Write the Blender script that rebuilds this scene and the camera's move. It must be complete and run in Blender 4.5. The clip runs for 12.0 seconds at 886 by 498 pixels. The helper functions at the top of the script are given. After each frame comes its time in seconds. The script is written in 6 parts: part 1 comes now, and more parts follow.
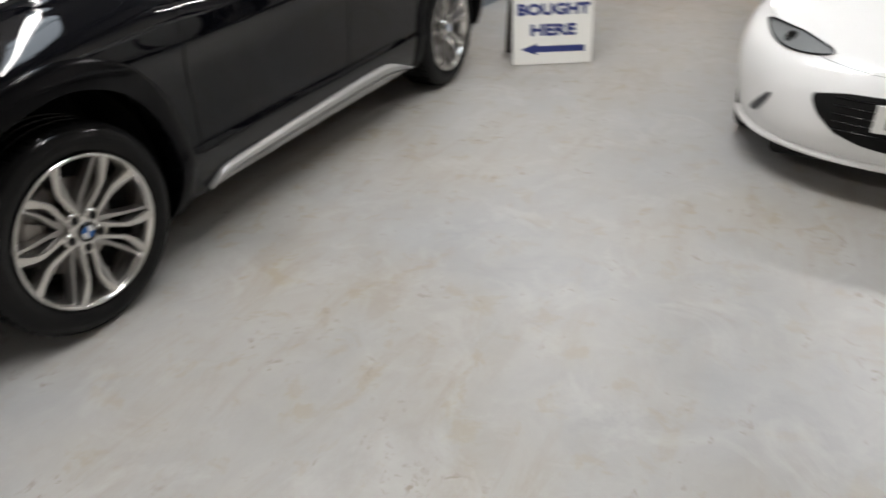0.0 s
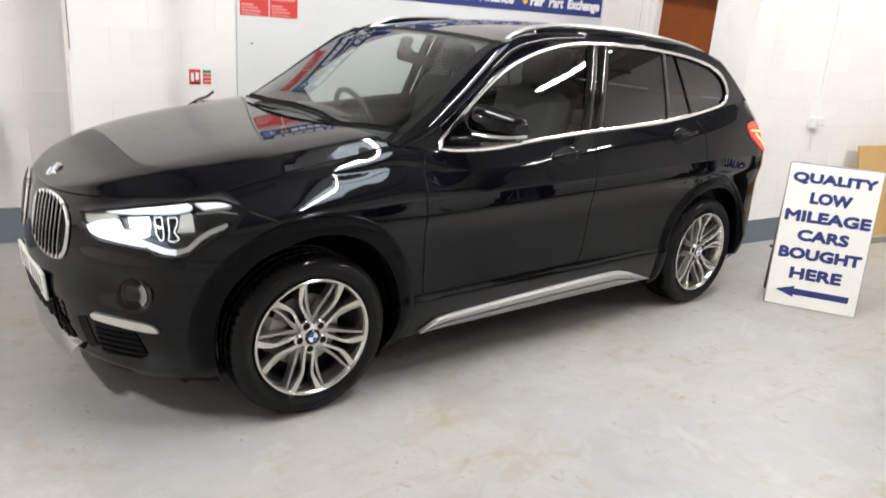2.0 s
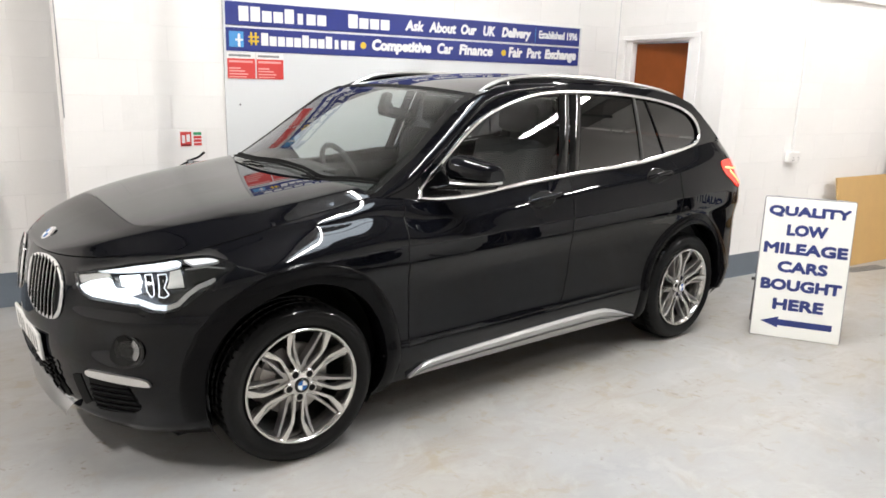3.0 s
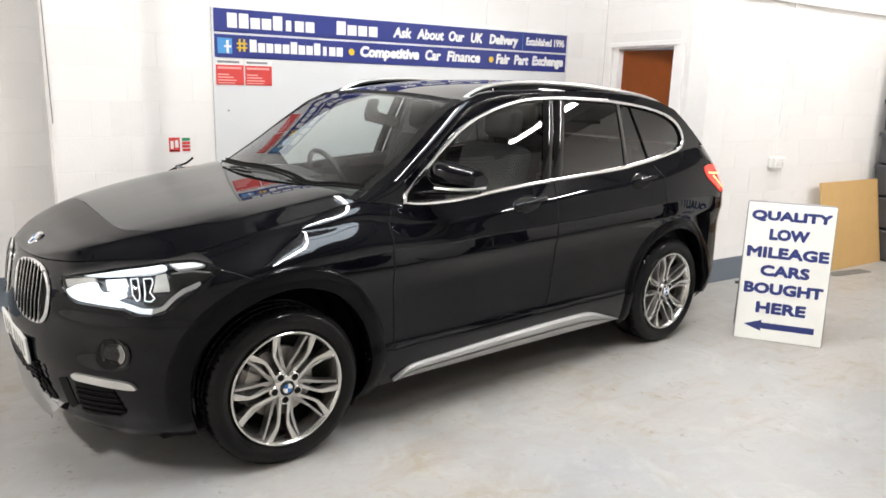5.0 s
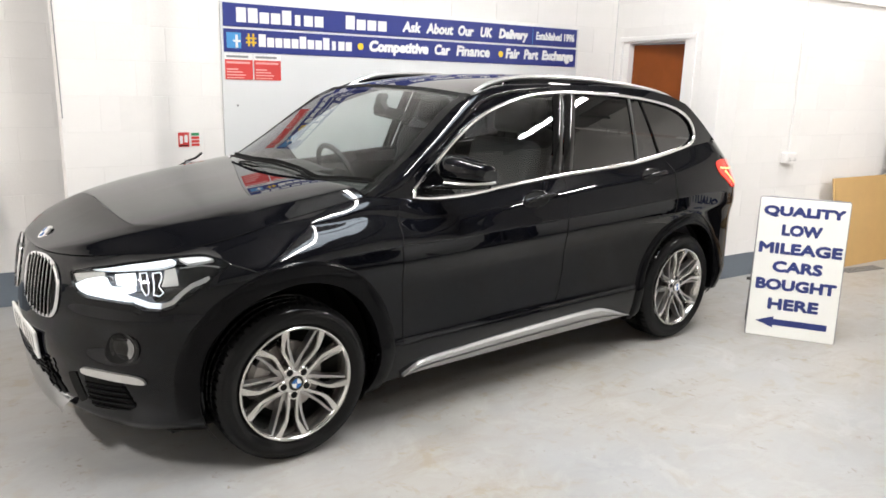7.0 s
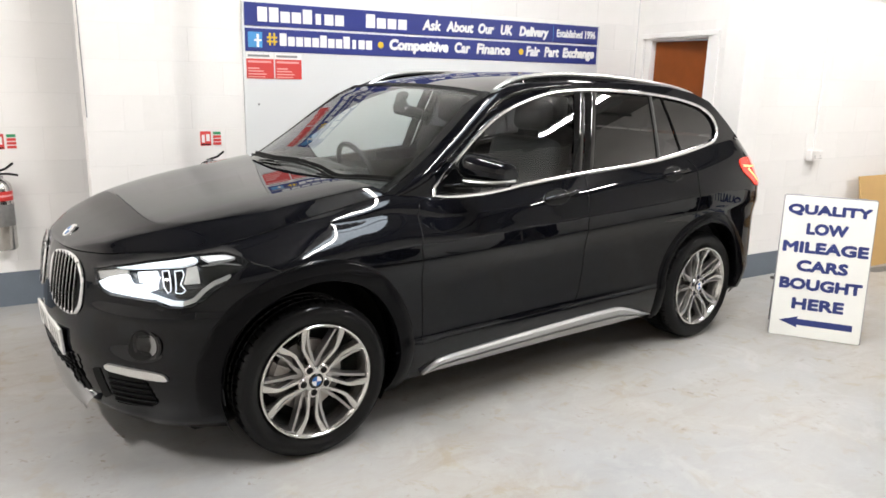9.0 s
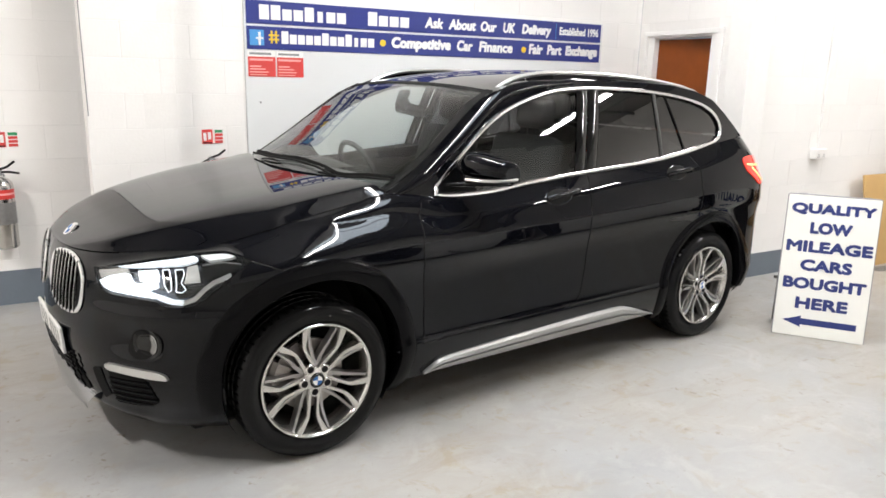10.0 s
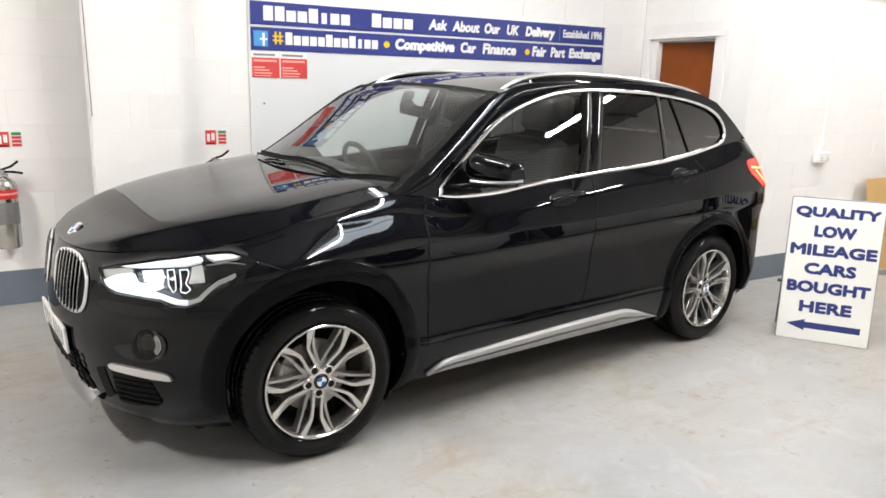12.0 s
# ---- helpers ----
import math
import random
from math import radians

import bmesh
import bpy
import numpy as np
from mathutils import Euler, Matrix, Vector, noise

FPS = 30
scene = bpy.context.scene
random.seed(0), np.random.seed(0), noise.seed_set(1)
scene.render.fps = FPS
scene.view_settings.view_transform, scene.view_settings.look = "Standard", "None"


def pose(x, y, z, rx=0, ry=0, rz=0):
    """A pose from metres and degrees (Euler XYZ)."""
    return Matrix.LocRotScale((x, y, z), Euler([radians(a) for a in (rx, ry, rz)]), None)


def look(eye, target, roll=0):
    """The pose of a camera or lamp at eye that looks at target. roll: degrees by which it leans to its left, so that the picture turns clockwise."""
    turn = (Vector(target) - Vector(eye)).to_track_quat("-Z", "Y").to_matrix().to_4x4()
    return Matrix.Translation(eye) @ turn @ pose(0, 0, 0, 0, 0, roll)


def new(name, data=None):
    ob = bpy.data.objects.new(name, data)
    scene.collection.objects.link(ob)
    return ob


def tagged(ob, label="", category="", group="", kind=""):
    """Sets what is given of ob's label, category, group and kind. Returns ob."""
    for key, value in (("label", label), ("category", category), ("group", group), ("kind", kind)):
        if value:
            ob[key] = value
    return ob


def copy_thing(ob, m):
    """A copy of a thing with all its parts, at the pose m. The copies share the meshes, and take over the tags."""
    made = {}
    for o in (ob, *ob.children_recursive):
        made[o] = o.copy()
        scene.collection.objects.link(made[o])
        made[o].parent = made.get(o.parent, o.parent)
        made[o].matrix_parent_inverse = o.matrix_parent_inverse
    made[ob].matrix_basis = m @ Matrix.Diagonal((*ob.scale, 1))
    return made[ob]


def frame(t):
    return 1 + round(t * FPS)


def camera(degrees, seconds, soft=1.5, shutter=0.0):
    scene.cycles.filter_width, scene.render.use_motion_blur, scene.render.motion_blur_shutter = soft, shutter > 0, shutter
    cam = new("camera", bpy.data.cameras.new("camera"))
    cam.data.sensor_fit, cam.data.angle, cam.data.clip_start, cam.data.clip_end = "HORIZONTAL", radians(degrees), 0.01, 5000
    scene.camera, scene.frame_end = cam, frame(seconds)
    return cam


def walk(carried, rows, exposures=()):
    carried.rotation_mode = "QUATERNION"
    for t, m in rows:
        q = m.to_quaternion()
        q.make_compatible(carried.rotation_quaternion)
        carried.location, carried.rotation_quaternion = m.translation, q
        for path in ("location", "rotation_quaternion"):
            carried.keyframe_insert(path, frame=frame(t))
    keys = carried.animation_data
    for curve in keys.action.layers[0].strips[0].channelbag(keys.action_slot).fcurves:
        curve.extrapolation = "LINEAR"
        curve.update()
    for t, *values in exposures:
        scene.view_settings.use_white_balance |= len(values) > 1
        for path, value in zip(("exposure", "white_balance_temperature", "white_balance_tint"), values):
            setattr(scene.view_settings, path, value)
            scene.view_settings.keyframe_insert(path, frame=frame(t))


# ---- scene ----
from math import cos, pi, sin, sqrt, tan, atan2, acos

cam = camera(62.54, 12.0, 1.6, 0.75)
# seconds, x, y, z, yaw to the left of +y, pitch, roll
ROWS = [
    (0.0, -2.643, -2.711, 1.433, -64.40, -30.90, -1.03),
    (0.1, -2.624, -2.737, 1.431, -62.18, -30.76, -0.80),
    (0.2, -2.558, -2.769, 1.426, -59.80, -30.76, 0.07),
    (0.3, -2.521, -2.801, 1.417, -58.82, -30.56, 0.45),
    (0.4, -2.474, -2.821, 1.424, -57.85, -30.49, 1.60),
    (0.5, -2.434, -2.839, 1.429, -55.23, -30.55, 1.12),
    (0.6, -2.416, -2.857, 1.445, -52.62, -30.11, 1.10),
    (0.7, -2.421, -2.864, 1.426, -50.11, -29.46, 1.12),
    (0.8, -2.399, -3.014, 1.450, -42.17, -27.65, -0.69),
    (0.9, -2.370, -3.060, 1.425, -37.40, -24.80, -1.10),
    (1.0, -2.385, -3.080, 1.440, -35.82, -22.75, 1.10),
    (1.1, -2.399, -3.075, 1.485, -35.07, -22.43, 2.38),
    (1.2, -2.418, -3.105, 1.510, -34.74, -21.76, 2.97),
    (1.3, -2.442, -3.115, 1.530, -35.10, -21.60, 3.40),
    (1.4, -2.462, -3.140, 1.548, -35.32, -21.46, 3.55),
    (1.5, -2.480, -3.174, 1.541, -36.55, -20.60, 4.24),
    (2.0, -2.641, -3.268, 1.572, -38.94, -17.08, 4.25),
    (2.5, -2.673, -3.342, 1.583, -38.99, -15.30, 2.33),
    (3.0, -2.648, -3.399, 1.592, -38.76, -13.29, 1.75),
    (5.0, -2.644, -3.454, 1.596, -39.33, -12.83, 1.79),
    (5.5, -2.641, -3.448, 1.590, -39.30, -12.86, 1.69),
    (6.0, -2.635, -3.438, 1.586, -39.18, -13.00, 1.63),
    (6.5, -2.634, -3.433, 1.586, -38.98, -13.19, 1.74),
    (7.0, -2.636, -3.438, 1.587, -38.65, -13.16, 1.73),
    (7.5, -2.640, -3.437, 1.590, -38.23, -13.27, 1.70),
    (9.5, -2.628, -3.434, 1.587, -36.87, -13.38, 1.44),
    (10.0, -2.621, -3.426, 1.588, -36.85, -13.50, 1.48),
    (10.5, -2.614, -3.425, 1.585, -36.92, -13.32, 1.43),
    (11.0, -2.619, -3.420, 1.584, -36.90, -13.26, 1.78),
    (11.5, -2.629, -3.414, 1.584, -36.88, -13.23, 1.87),
    (12.0, -2.632, -3.411, 1.580, -36.80, -13.29, 1.71),
]


def aim(x, y, z, yaw, pitch, roll):
    a, b = radians(yaw), radians(pitch)
    return look((x, y, z), (x - sin(a) * cos(b), y + cos(a) * cos(b), z + sin(b)), roll)


# the picture's exposure
EXPOSURES = [(0.0, -0.42), (0.5, -0.40), (0.9, -0.29), (1.2, -0.11), (1.5, 0.08), (2.0, 0.19), (3.0, 0.24), (12.0, 0.24)]
walk(cam, [(row[0], aim(*row[1:])) for row in ROWS], EXPOSURES)

# ---- light ----
world = bpy.data.worlds.new("world")
scene.world = world
world.use_nodes = True
world.node_tree.nodes["Background"].inputs[0].default_value = (0.75, 0.85, 1.0, 1)
world.node_tree.nodes["Background"].inputs[1].default_value = 0.3

TH = radians(-6.4)          # the walls run at this angle to the car
U, N = (cos(TH), sin(TH)), (sin(TH), -cos(TH))


def room(s, d, z):
    """World place of s metres along the back wall, d out of it towards the hall, z up."""
    return Vector((s * U[0] + d * N[0], s * U[1] + d * N[1], z))


ROOM = Matrix(((U[0], N[0] * -1, 0, 0), (U[1], N[1] * -1, 0, 0), (0, 0, 1, 0), (0, 0, 0, 1)))  # local x along the wall, y into the wall
# the last two lamps are unseen, added to brighten the right and left walls
LAMPS = [(-0.03, 1.62, 3.4, 52), (5.41, 4.2, 1.98, 104), (4.3, 0.75, 1.3, 28), (-4.75, 1.0, 1.3, 125)]   # along the wall, out from it, length, watts
LAMP_Z = 4.02

# ---- materials ----


def material(name, colour, rough=0.5, metal=0.0, coat=0.0, coat_rough=0.03, vary=0.0, scale=8.0, bump=0.0, bump_scale=40.0, spec=0.5, emit=None, strength=0.0, rand=0.0):
    m = bpy.data.materials.new(name)
    m.use_nodes = True
    nt = m.node_tree
    p = nt.nodes["Principled BSDF"]
    p.inputs["Base Color"].default_value = (*colour, 1)
    p.inputs["Roughness"].default_value = rough
    p.inputs["Metallic"].default_value = metal
    p.inputs["Coat Weight"].default_value = coat
    p.inputs["Coat Roughness"].default_value = coat_rough
    p.inputs["Specular IOR Level"].default_value = spec
    if emit:
        p.inputs["Emission Color"].default_value = (*emit, 1)
        p.inputs["Emission Strength"].default_value = strength
    co = nt.nodes.new("ShaderNodeTexCoord")
    if vary or rand:
        n = nt.nodes.new("ShaderNodeTexNoise")
        n.inputs["Scale"].default_value = scale
        n.inputs["Detail"].default_value = 8
        n.inputs["Roughness"].default_value = 0.65
        nt.links.new(co.outputs["Object"], n.inputs["Vector"])
        mix = nt.nodes.new("ShaderNodeMix")
        mix.data_type = "RGBA"
        mix.inputs["A"].default_value = (*[c * (1 - vary) for c in colour], 1)
        mix.inputs["B"].default_value = (*[min(1, c * (1 + vary)) for c in colour], 1)
        nt.links.new(n.outputs["Fac"], mix.inputs["Factor"])
        last = mix.outputs["Result"]
        if rand:
            info = nt.nodes.new("ShaderNodeObjectInfo")
            hsv = nt.nodes.new("ShaderNodeHueSaturation")
            mr = nt.nodes.new("ShaderNodeMapRange")
            mr.inputs["To Min"].default_value = 1 - rand
            mr.inputs["To Max"].default_value = 1 + rand
            nt.links.new(info.outputs["Random"], mr.inputs["Value"])
            nt.links.new(mr.outputs["Result"], hsv.inputs["Value"])
            nt.links.new(last, hsv.inputs["Color"])
            last = hsv.outputs["Color"]
        nt.links.new(last, p.inputs["Base Color"])
        r = nt.nodes.new("ShaderNodeMapRange")
        r.inputs["To Min"].default_value = rough * 0.85
        r.inputs["To Max"].default_value = min(1, rough * 1.15)
        nt.links.new(n.outputs["Fac"], r.inputs["Value"])
        nt.links.new(r.outputs["Result"], p.inputs["Roughness"])
    if bump:
        n2 = nt.nodes.new("ShaderNodeTexNoise")
        n2.inputs["Scale"].default_value = bump_scale
        n2.inputs["Detail"].default_value = 6
        nt.links.new(co.outputs["Object"], n2.inputs["Vector"])
        b = nt.nodes.new("ShaderNodeBump")
        b.inputs["Strength"].default_value = bump
        b.inputs["Distance"].default_value = 0.004
        nt.links.new(n2.outputs["Fac"], b.inputs["Height"])
        nt.links.new(b.outputs["Normal"], p.inputs["Normal"])
    return m


def glass(name, tint, low=0.06, rough=0.0):
    """A thin pane: clear or tinted, with a mirror sheen that grows towards grazing views, from low head-on."""
    m = bpy.data.materials.new(name)
    m.use_nodes = True
    nt = m.node_tree
    nt.nodes.clear()
    out, mix = nt.nodes.new("ShaderNodeOutputMaterial"), nt.nodes.new("ShaderNodeMixShader")
    tr, gl, lw = nt.nodes.new("ShaderNodeBsdfTransparent"), nt.nodes.new("ShaderNodeBsdfGlossy"), nt.nodes.new("ShaderNodeLayerWeight")
    tr.inputs[0].default_value = (*tint, 1)
    gl.inputs["Roughness"].default_value = rough
    lw.inputs["Blend"].default_value = 0.5
    power, span = nt.nodes.new("ShaderNodeMath"), nt.nodes.new("ShaderNodeMapRange")
    power.operation = "POWER"
    power.inputs[1].default_value = 5.0
    span.inputs["To Min"].default_value, span.inputs["To Max"].default_value = low, 1.0
    nt.links.new(lw.outputs["Facing"], power.inputs[0])
    nt.links.new(power.outputs[0], span.inputs["Value"])
    nt.links.new(span.outputs["Result"], mix.inputs[0])
    nt.links.new(tr.outputs[0], mix.inputs[1])
    nt.links.new(gl.outputs[0], mix.inputs[2])
    nt.links.new(mix.outputs[0], out.inputs[0])
    return m


def floor_material():
    """Grey floor paint on concrete: mottled, scuffed, with tan dirt where tyres and feet have been."""
    m = bpy.data.materials.new("floor_paint")
    m.use_nodes = True
    nt = m.node_tree
    p = nt.nodes["Principled BSDF"]
    co = nt.nodes.new("ShaderNodeTexCoord")

    def noise_node(scale, detail, rough, distort=0.0, stretch=None):
        n = nt.nodes.new("ShaderNodeTexNoise")
        n.inputs["Scale"].default_value, n.inputs["Detail"].default_value = scale, detail
        n.inputs["Roughness"].default_value, n.inputs["Distortion"].default_value = rough, distort
        if stretch:
            mp = nt.nodes.new("ShaderNodeMapping")
            mp.inputs["Scale"].default_value, mp.inputs["Rotation"].default_value = stretch[0], (0, 0, stretch[1])
            nt.links.new(co.outputs["Object"], mp.inputs["Vector"])
            nt.links.new(mp.outputs["Vector"], n.inputs["Vector"])
        else:
            nt.links.new(co.outputs["Object"], n.inputs["Vector"])
        return n.outputs["Fac"]

    def ramp(v, a, b, lo=0.0, hi=1.0):
        r = nt.nodes.new("ShaderNodeMapRange")
        r.inputs["From Min"].default_value, r.inputs["From Max"].default_value = a, b
        r.inputs["To Min"].default_value, r.inputs["To Max"].default_value = lo, hi
        nt.links.new(v, r.inputs["Value"])
        return r.outputs["Result"]

    def times(a, b):
        r = nt.nodes.new("ShaderNodeMath")
        r.operation = "MULTIPLY"
        nt.links.new(a, r.inputs[0])
        nt.links.new(b, r.inputs[1])
        return r.outputs[0]

    def mix(fac, a, b):
        r = nt.nodes.new("ShaderNodeMix")
        r.data_type = "RGBA"
        nt.links.new(fac, r.inputs["Factor"])
        for key, v in (("A", a), ("B", b)):
            if isinstance(v, tuple):
                r.inputs[key].default_value = (*v, 1)
            else:
                nt.links.new(v, r.inputs[key])
        return r.outputs["Result"]

    large, mid, fine = noise_node(0.7, 5, 0.55), noise_node(4.5, 9, 0.68, 0.6), noise_node(60, 6, 0.7)
    streak = noise_node(2.2, 9, 0.7, 0.8, ((1.0, 3.2, 1), radians(-28)))
    specks = noise_node(26, 4, 0.6, 0.4)
    base = mix(ramp(mid, 0.3, 0.7), (0.275, 0.28, 0.283), (0.345, 0.348, 0.347))
    base = mix(ramp(large, 0.36, 0.62, 0, 0.75), base, (0.345, 0.324, 0.290))
    dirt = times(ramp(streak, 0.47, 0.64), ramp(large, 0.36, 0.56))
    base = mix(ramp(dirt, 0, 1, 0, 0.52), base, (0.27, 0.235, 0.19))
    blot = noise_node(7.5, 7, 0.62, 0.5)
    base = mix(ramp(times(ramp(blot, 0.555, 0.64), ramp(large, 0.28, 0.56)), 0, 1, 0, 0.7), base, (0.29, 0.252, 0.18))
    pale = noise_node(3.1, 8, 0.7, 1.0)
    base = mix(ramp(pale, 0.52, 0.68, 0, 0.4), base, (0.42, 0.42, 0.412))
    marks = times(ramp(mid, 0.56, 0.66), ramp(specks, 0.54, 0.62))
    base = mix(ramp(marks, 0, 1, 0, 0.75), base, (0.20, 0.17, 0.125))
    base = mix(ramp(fine, 0.62, 0.80, 0, 0.25), base, (0.30, 0.30, 0.30))
    nt.links.new(base, p.inputs["Base Color"])
    nt.links.new(ramp(mid, 0.25, 0.75, 0.28, 0.46), p.inputs["Roughness"])
    b = nt.nodes.new("ShaderNodeBump")
    b.inputs["Strength"].default_value, b.inputs["Distance"].default_value = 0.12, 0.004
    nt.links.new(mid, b.inputs["Height"])
    nt.links.new(b.outputs["Normal"], p.inputs["Normal"])
    return m


PAINT = material("black_car_paint", (0.0020, 0.0022, 0.0034), 0.5, 0.0, 1.0, 0.012, spec=0.0)
PAINT.node_tree.nodes["Principled BSDF"].inputs["Coat IOR"].default_value = 1.37
PAINT.node_tree.nodes["Principled BSDF"].inputs["Coat Tint"].default_value = (0.965, 0.98, 1.0, 1.0)
PLASTIC = material("black_trim_plastic", (0.0025, 0.0025, 0.003), 0.15, spec=0.10, bump=0.04, bump_scale=600)
MATT = material("matt_black", (0.005, 0.005, 0.005), 0.7, spec=0.15)
GLOSS_BLACK = material("gloss_black", (0.004, 0.004, 0.004), 0.06)
CHROME = material("bright_chrome", (0.88, 0.88, 0.89), 0.12, 1.0)
SATIN = material("satin_silver_trim", (0.62, 0.62, 0.61), 0.32, 0.9, vary=0.05, scale=30)
RIM = material("alloy_silver", (0.62, 0.605, 0.585), 0.2, 0.97, 0.3, vary=0.06, scale=20)
SILL_SILVER = material("sill_silver_paint", (0.40, 0.40, 0.395), 0.45, 0.6, vary=0.06, scale=30)
RUBBER = material("tyre_rubber", (0.005, 0.005, 0.0052), 0.6, coat=0.32, coat_rough=0.09, spec=0.03, vary=0.3, scale=14, bump=0.05, bump_scale=160)
DISC = material("brake_disc_steel", (0.34, 0.32, 0.30), 0.4, 0.9, vary=0.15, scale=30)
CLEAR = glass("clear_car_glass", (0.84, 0.89, 0.87), 0.07)
PRIVACY = glass("privacy_glass", (0.12, 0.12, 0.125), 0.135)
SIDE_GLASS = glass("side_glass", (0.72, 0.76, 0.745), 0.085)
LENS = glass("headlight_lens", (0.93, 0.95, 0.96), 0.05)
REFLECTOR = material("lamp_reflector", (0.85, 0.86, 0.88), 0.14, 1.0)
LED = material("lit_led", (0.9, 0.95, 1.0), 0.3, emit=(0.90, 0.95, 1.0), strength=0.82)
LED_SOFT = material("lit_led_guide", (0.9, 0.95, 1.0), 0.3, emit=(0.9, 0.95, 1.0), strength=0.46)
TAIL_RED = material("tail_lamp_red", (0.55, 0.02, 0.015), 0.12, coat=1.0, emit=(1.0, 0.07, 0.03), strength=0.5)
TAIL_LIT = material("tail_lamp_lit", (0.9, 0.2, 0.1), 0.2, emit=(1.0, 0.16, 0.06), strength=4.0)
DIVIDER = material("dark_grey_divider", (0.02, 0.02, 0.02), 0.3)
# white colour that paints the bright reflection on the headlight's silver blade
BLADE_GLINT = material("blade_glint_white", (0.75, 0.76, 0.77), 0.25, vary=0.05, scale=40)
INTERIOR = material("dark_cabin_trim", (0.02, 0.02, 0.021), 0.6, vary=0.2, scale=30)
SEAT = material("dark_seat_cloth", (0.016, 0.016, 0.018), 0.75, vary=0.2, scale=60, bump=0.2, bump_scale=300)
HEADLINER = material("grey_headliner", (0.30, 0.29, 0.28), 0.9)
BADGE_BLUE = material("badge_blue", (0.03, 0.12, 0.35), 0.2)
BADGE_WHITE = material("badge_white", (0.75, 0.76, 0.78), 0.2)
PLATE = material("plate_white", (0.75, 0.75, 0.73), 0.35, vary=0.02)
FLOOR = floor_material()
WALL = material("white_painted_block", (0.81, 0.793, 0.772), 0.62, vary=0.03, scale=7, bump=0.35, bump_scale=55, rand=0.018)
MORTAR = material("white_painted_joint", (0.775, 0.758, 0.737), 0.75, vary=0.05, scale=16, bump=0.3, bump_scale=80)
PLINTH = material("grey_blue_wall_paint", (0.13, 0.155, 0.185), 0.5, vary=0.12, scale=9, bump=0.3, bump_scale=60)
CEILING = material("grey_roof_lining", (0.28, 0.275, 0.27), 0.8, vary=0.05, scale=3)
STEEL = material("grey_steelwork", (0.20, 0.20, 0.20), 0.5, 0.3, vary=0.15, scale=10)
LAMP_BODY = material("white_lamp_enamel", (0.8, 0.8, 0.8), 0.4)
TUBE = material("lit_tube", (1, 1, 1), 0.5, emit=(1.0, 0.97, 0.93), strength=150.0)

# ---- building helpers ----


def mesh(name, verts, faces, smooth=True, angle=35):
    me = bpy.data.meshes.new(name)
    me.from_pydata([tuple(v) for v in verts], [], faces)
    me.validate()
    if smooth:
        me.shade_smooth()
        me.set_sharp_from_angle(angle=radians(angle))
    return me


def part(name, geo, mat, parent=None, label="", smooth=True, angle=35):
    """Links verts and faces as one mesh object under a thing or a part."""
    me = geo if isinstance(geo, bpy.types.Mesh) else mesh(name, geo[0], geo[1], smooth, angle)
    if not me.materials:
        me.materials.append(mat)
    ob = new(name, me)
    ob.parent = parent
    return tagged(ob, label)


def thing(name, label, category, m=None, group="", kind=""):
    ob = new(name)
    ob.empty_display_size = 0.1
    if m is not None:
        ob.matrix_basis = m
    return tagged(ob, label, category, group, kind)


def joined(*geos):
    verts, faces = [], []
    for v, f in geos:
        k = len(verts)
        verts += [tuple(p) for p in v]
        faces += [tuple(i + k for i in q) for q in f]
    return verts, faces


def moved(geo, m):
    return [m @ Vector(v) for v in geo[0]], geo[1]


def mirrored(geo):
    return [(v[0], -v[1], v[2]) for v in geo[0]], [tuple(reversed(f)) for f in geo[1]]


def box(x0, x1, y0, y1, z0, z1, bevel=0.0, seg=2):
    bm = bmesh.new()
    bmesh.ops.create_cube(bm, size=1.0, matrix=Matrix.Translation(((x0 + x1) / 2, (y0 + y1) / 2, (z0 + z1) / 2)) @ Matrix.Diagonal((x1 - x0, y1 - y0, z1 - z0, 1)))
    if bevel:
        bmesh.ops.bevel(bm, geom=bm.edges[:], offset=bevel, segments=seg, affect="EDGES", profile=0.5)
    bm.verts.index_update()
    geo = [v.co.copy() for v in bm.verts], [tuple(v.index for v in f.verts) for f in bm.faces]
    bm.free()
    return geo


def grid(rows, close=False, flip=False):
    """Quads over rows of equally many points. close: the last point of a row joins its first."""
    n = len(rows[0])
    verts = [p for r in rows for p in r]
    faces = []
    for i in range(len(rows) - 1):
        for j in range(n if close else n - 1):
            q = (i * n + j, i * n + (j + 1) % n, (i + 1) * n + (j + 1) % n, (i + 1) * n + j)
            faces.append(q[::-1] if flip else q)
    return verts, faces


def lathe(profile, n=48, wave=None):
    """Turns (radius, y) points about the y axis."""
    rows = []
    for k, (r, y) in enumerate(profile):
        ring = []
        for i in range(n):
            a = 2 * pi * i / n
            q = r + (wave(i, k) if wave else 0)
            ring.append((q * cos(a), y, q * sin(a)))
        rows.append(ring)
    return grid(rows, close=True)


def sweep(path, width, height, up=None, closed=False, taper=None, n=8):
    """A rounded bar along a path of points; width lies across up, height along it."""
    rows, m = [], len(path)
    pts = [Vector(p) for p in path]
    for i, p in enumerate(pts):
        a, b = (pts[i - 1], pts[(i + 1) % m]) if closed else (pts[max(0, i - 1)], pts[min(m - 1, i + 1)])
        t = (b - a).normalized()
        u = Vector(up[i] if isinstance(up, list) else up or (0, 0, 1))
        side = t.cross(u).normalized()
        u = side.cross(t).normalized()
        k = taper(i / (m - 1)) if taper else 1.0
        rows.append([p + side * (cos(2 * pi * j / n) * width / 2 * k) + u * (sin(2 * pi * j / n) * height / 2 * k) for j in range(n)])
    if closed:
        rows.append(rows[0])
    geo = grid(rows, close=True)
    if not closed:
        k = len(rows)
        geo = geo[0], geo[1] + [tuple(range(n))[::-1], tuple(range((k - 1) * n, k * n))]
    return geo


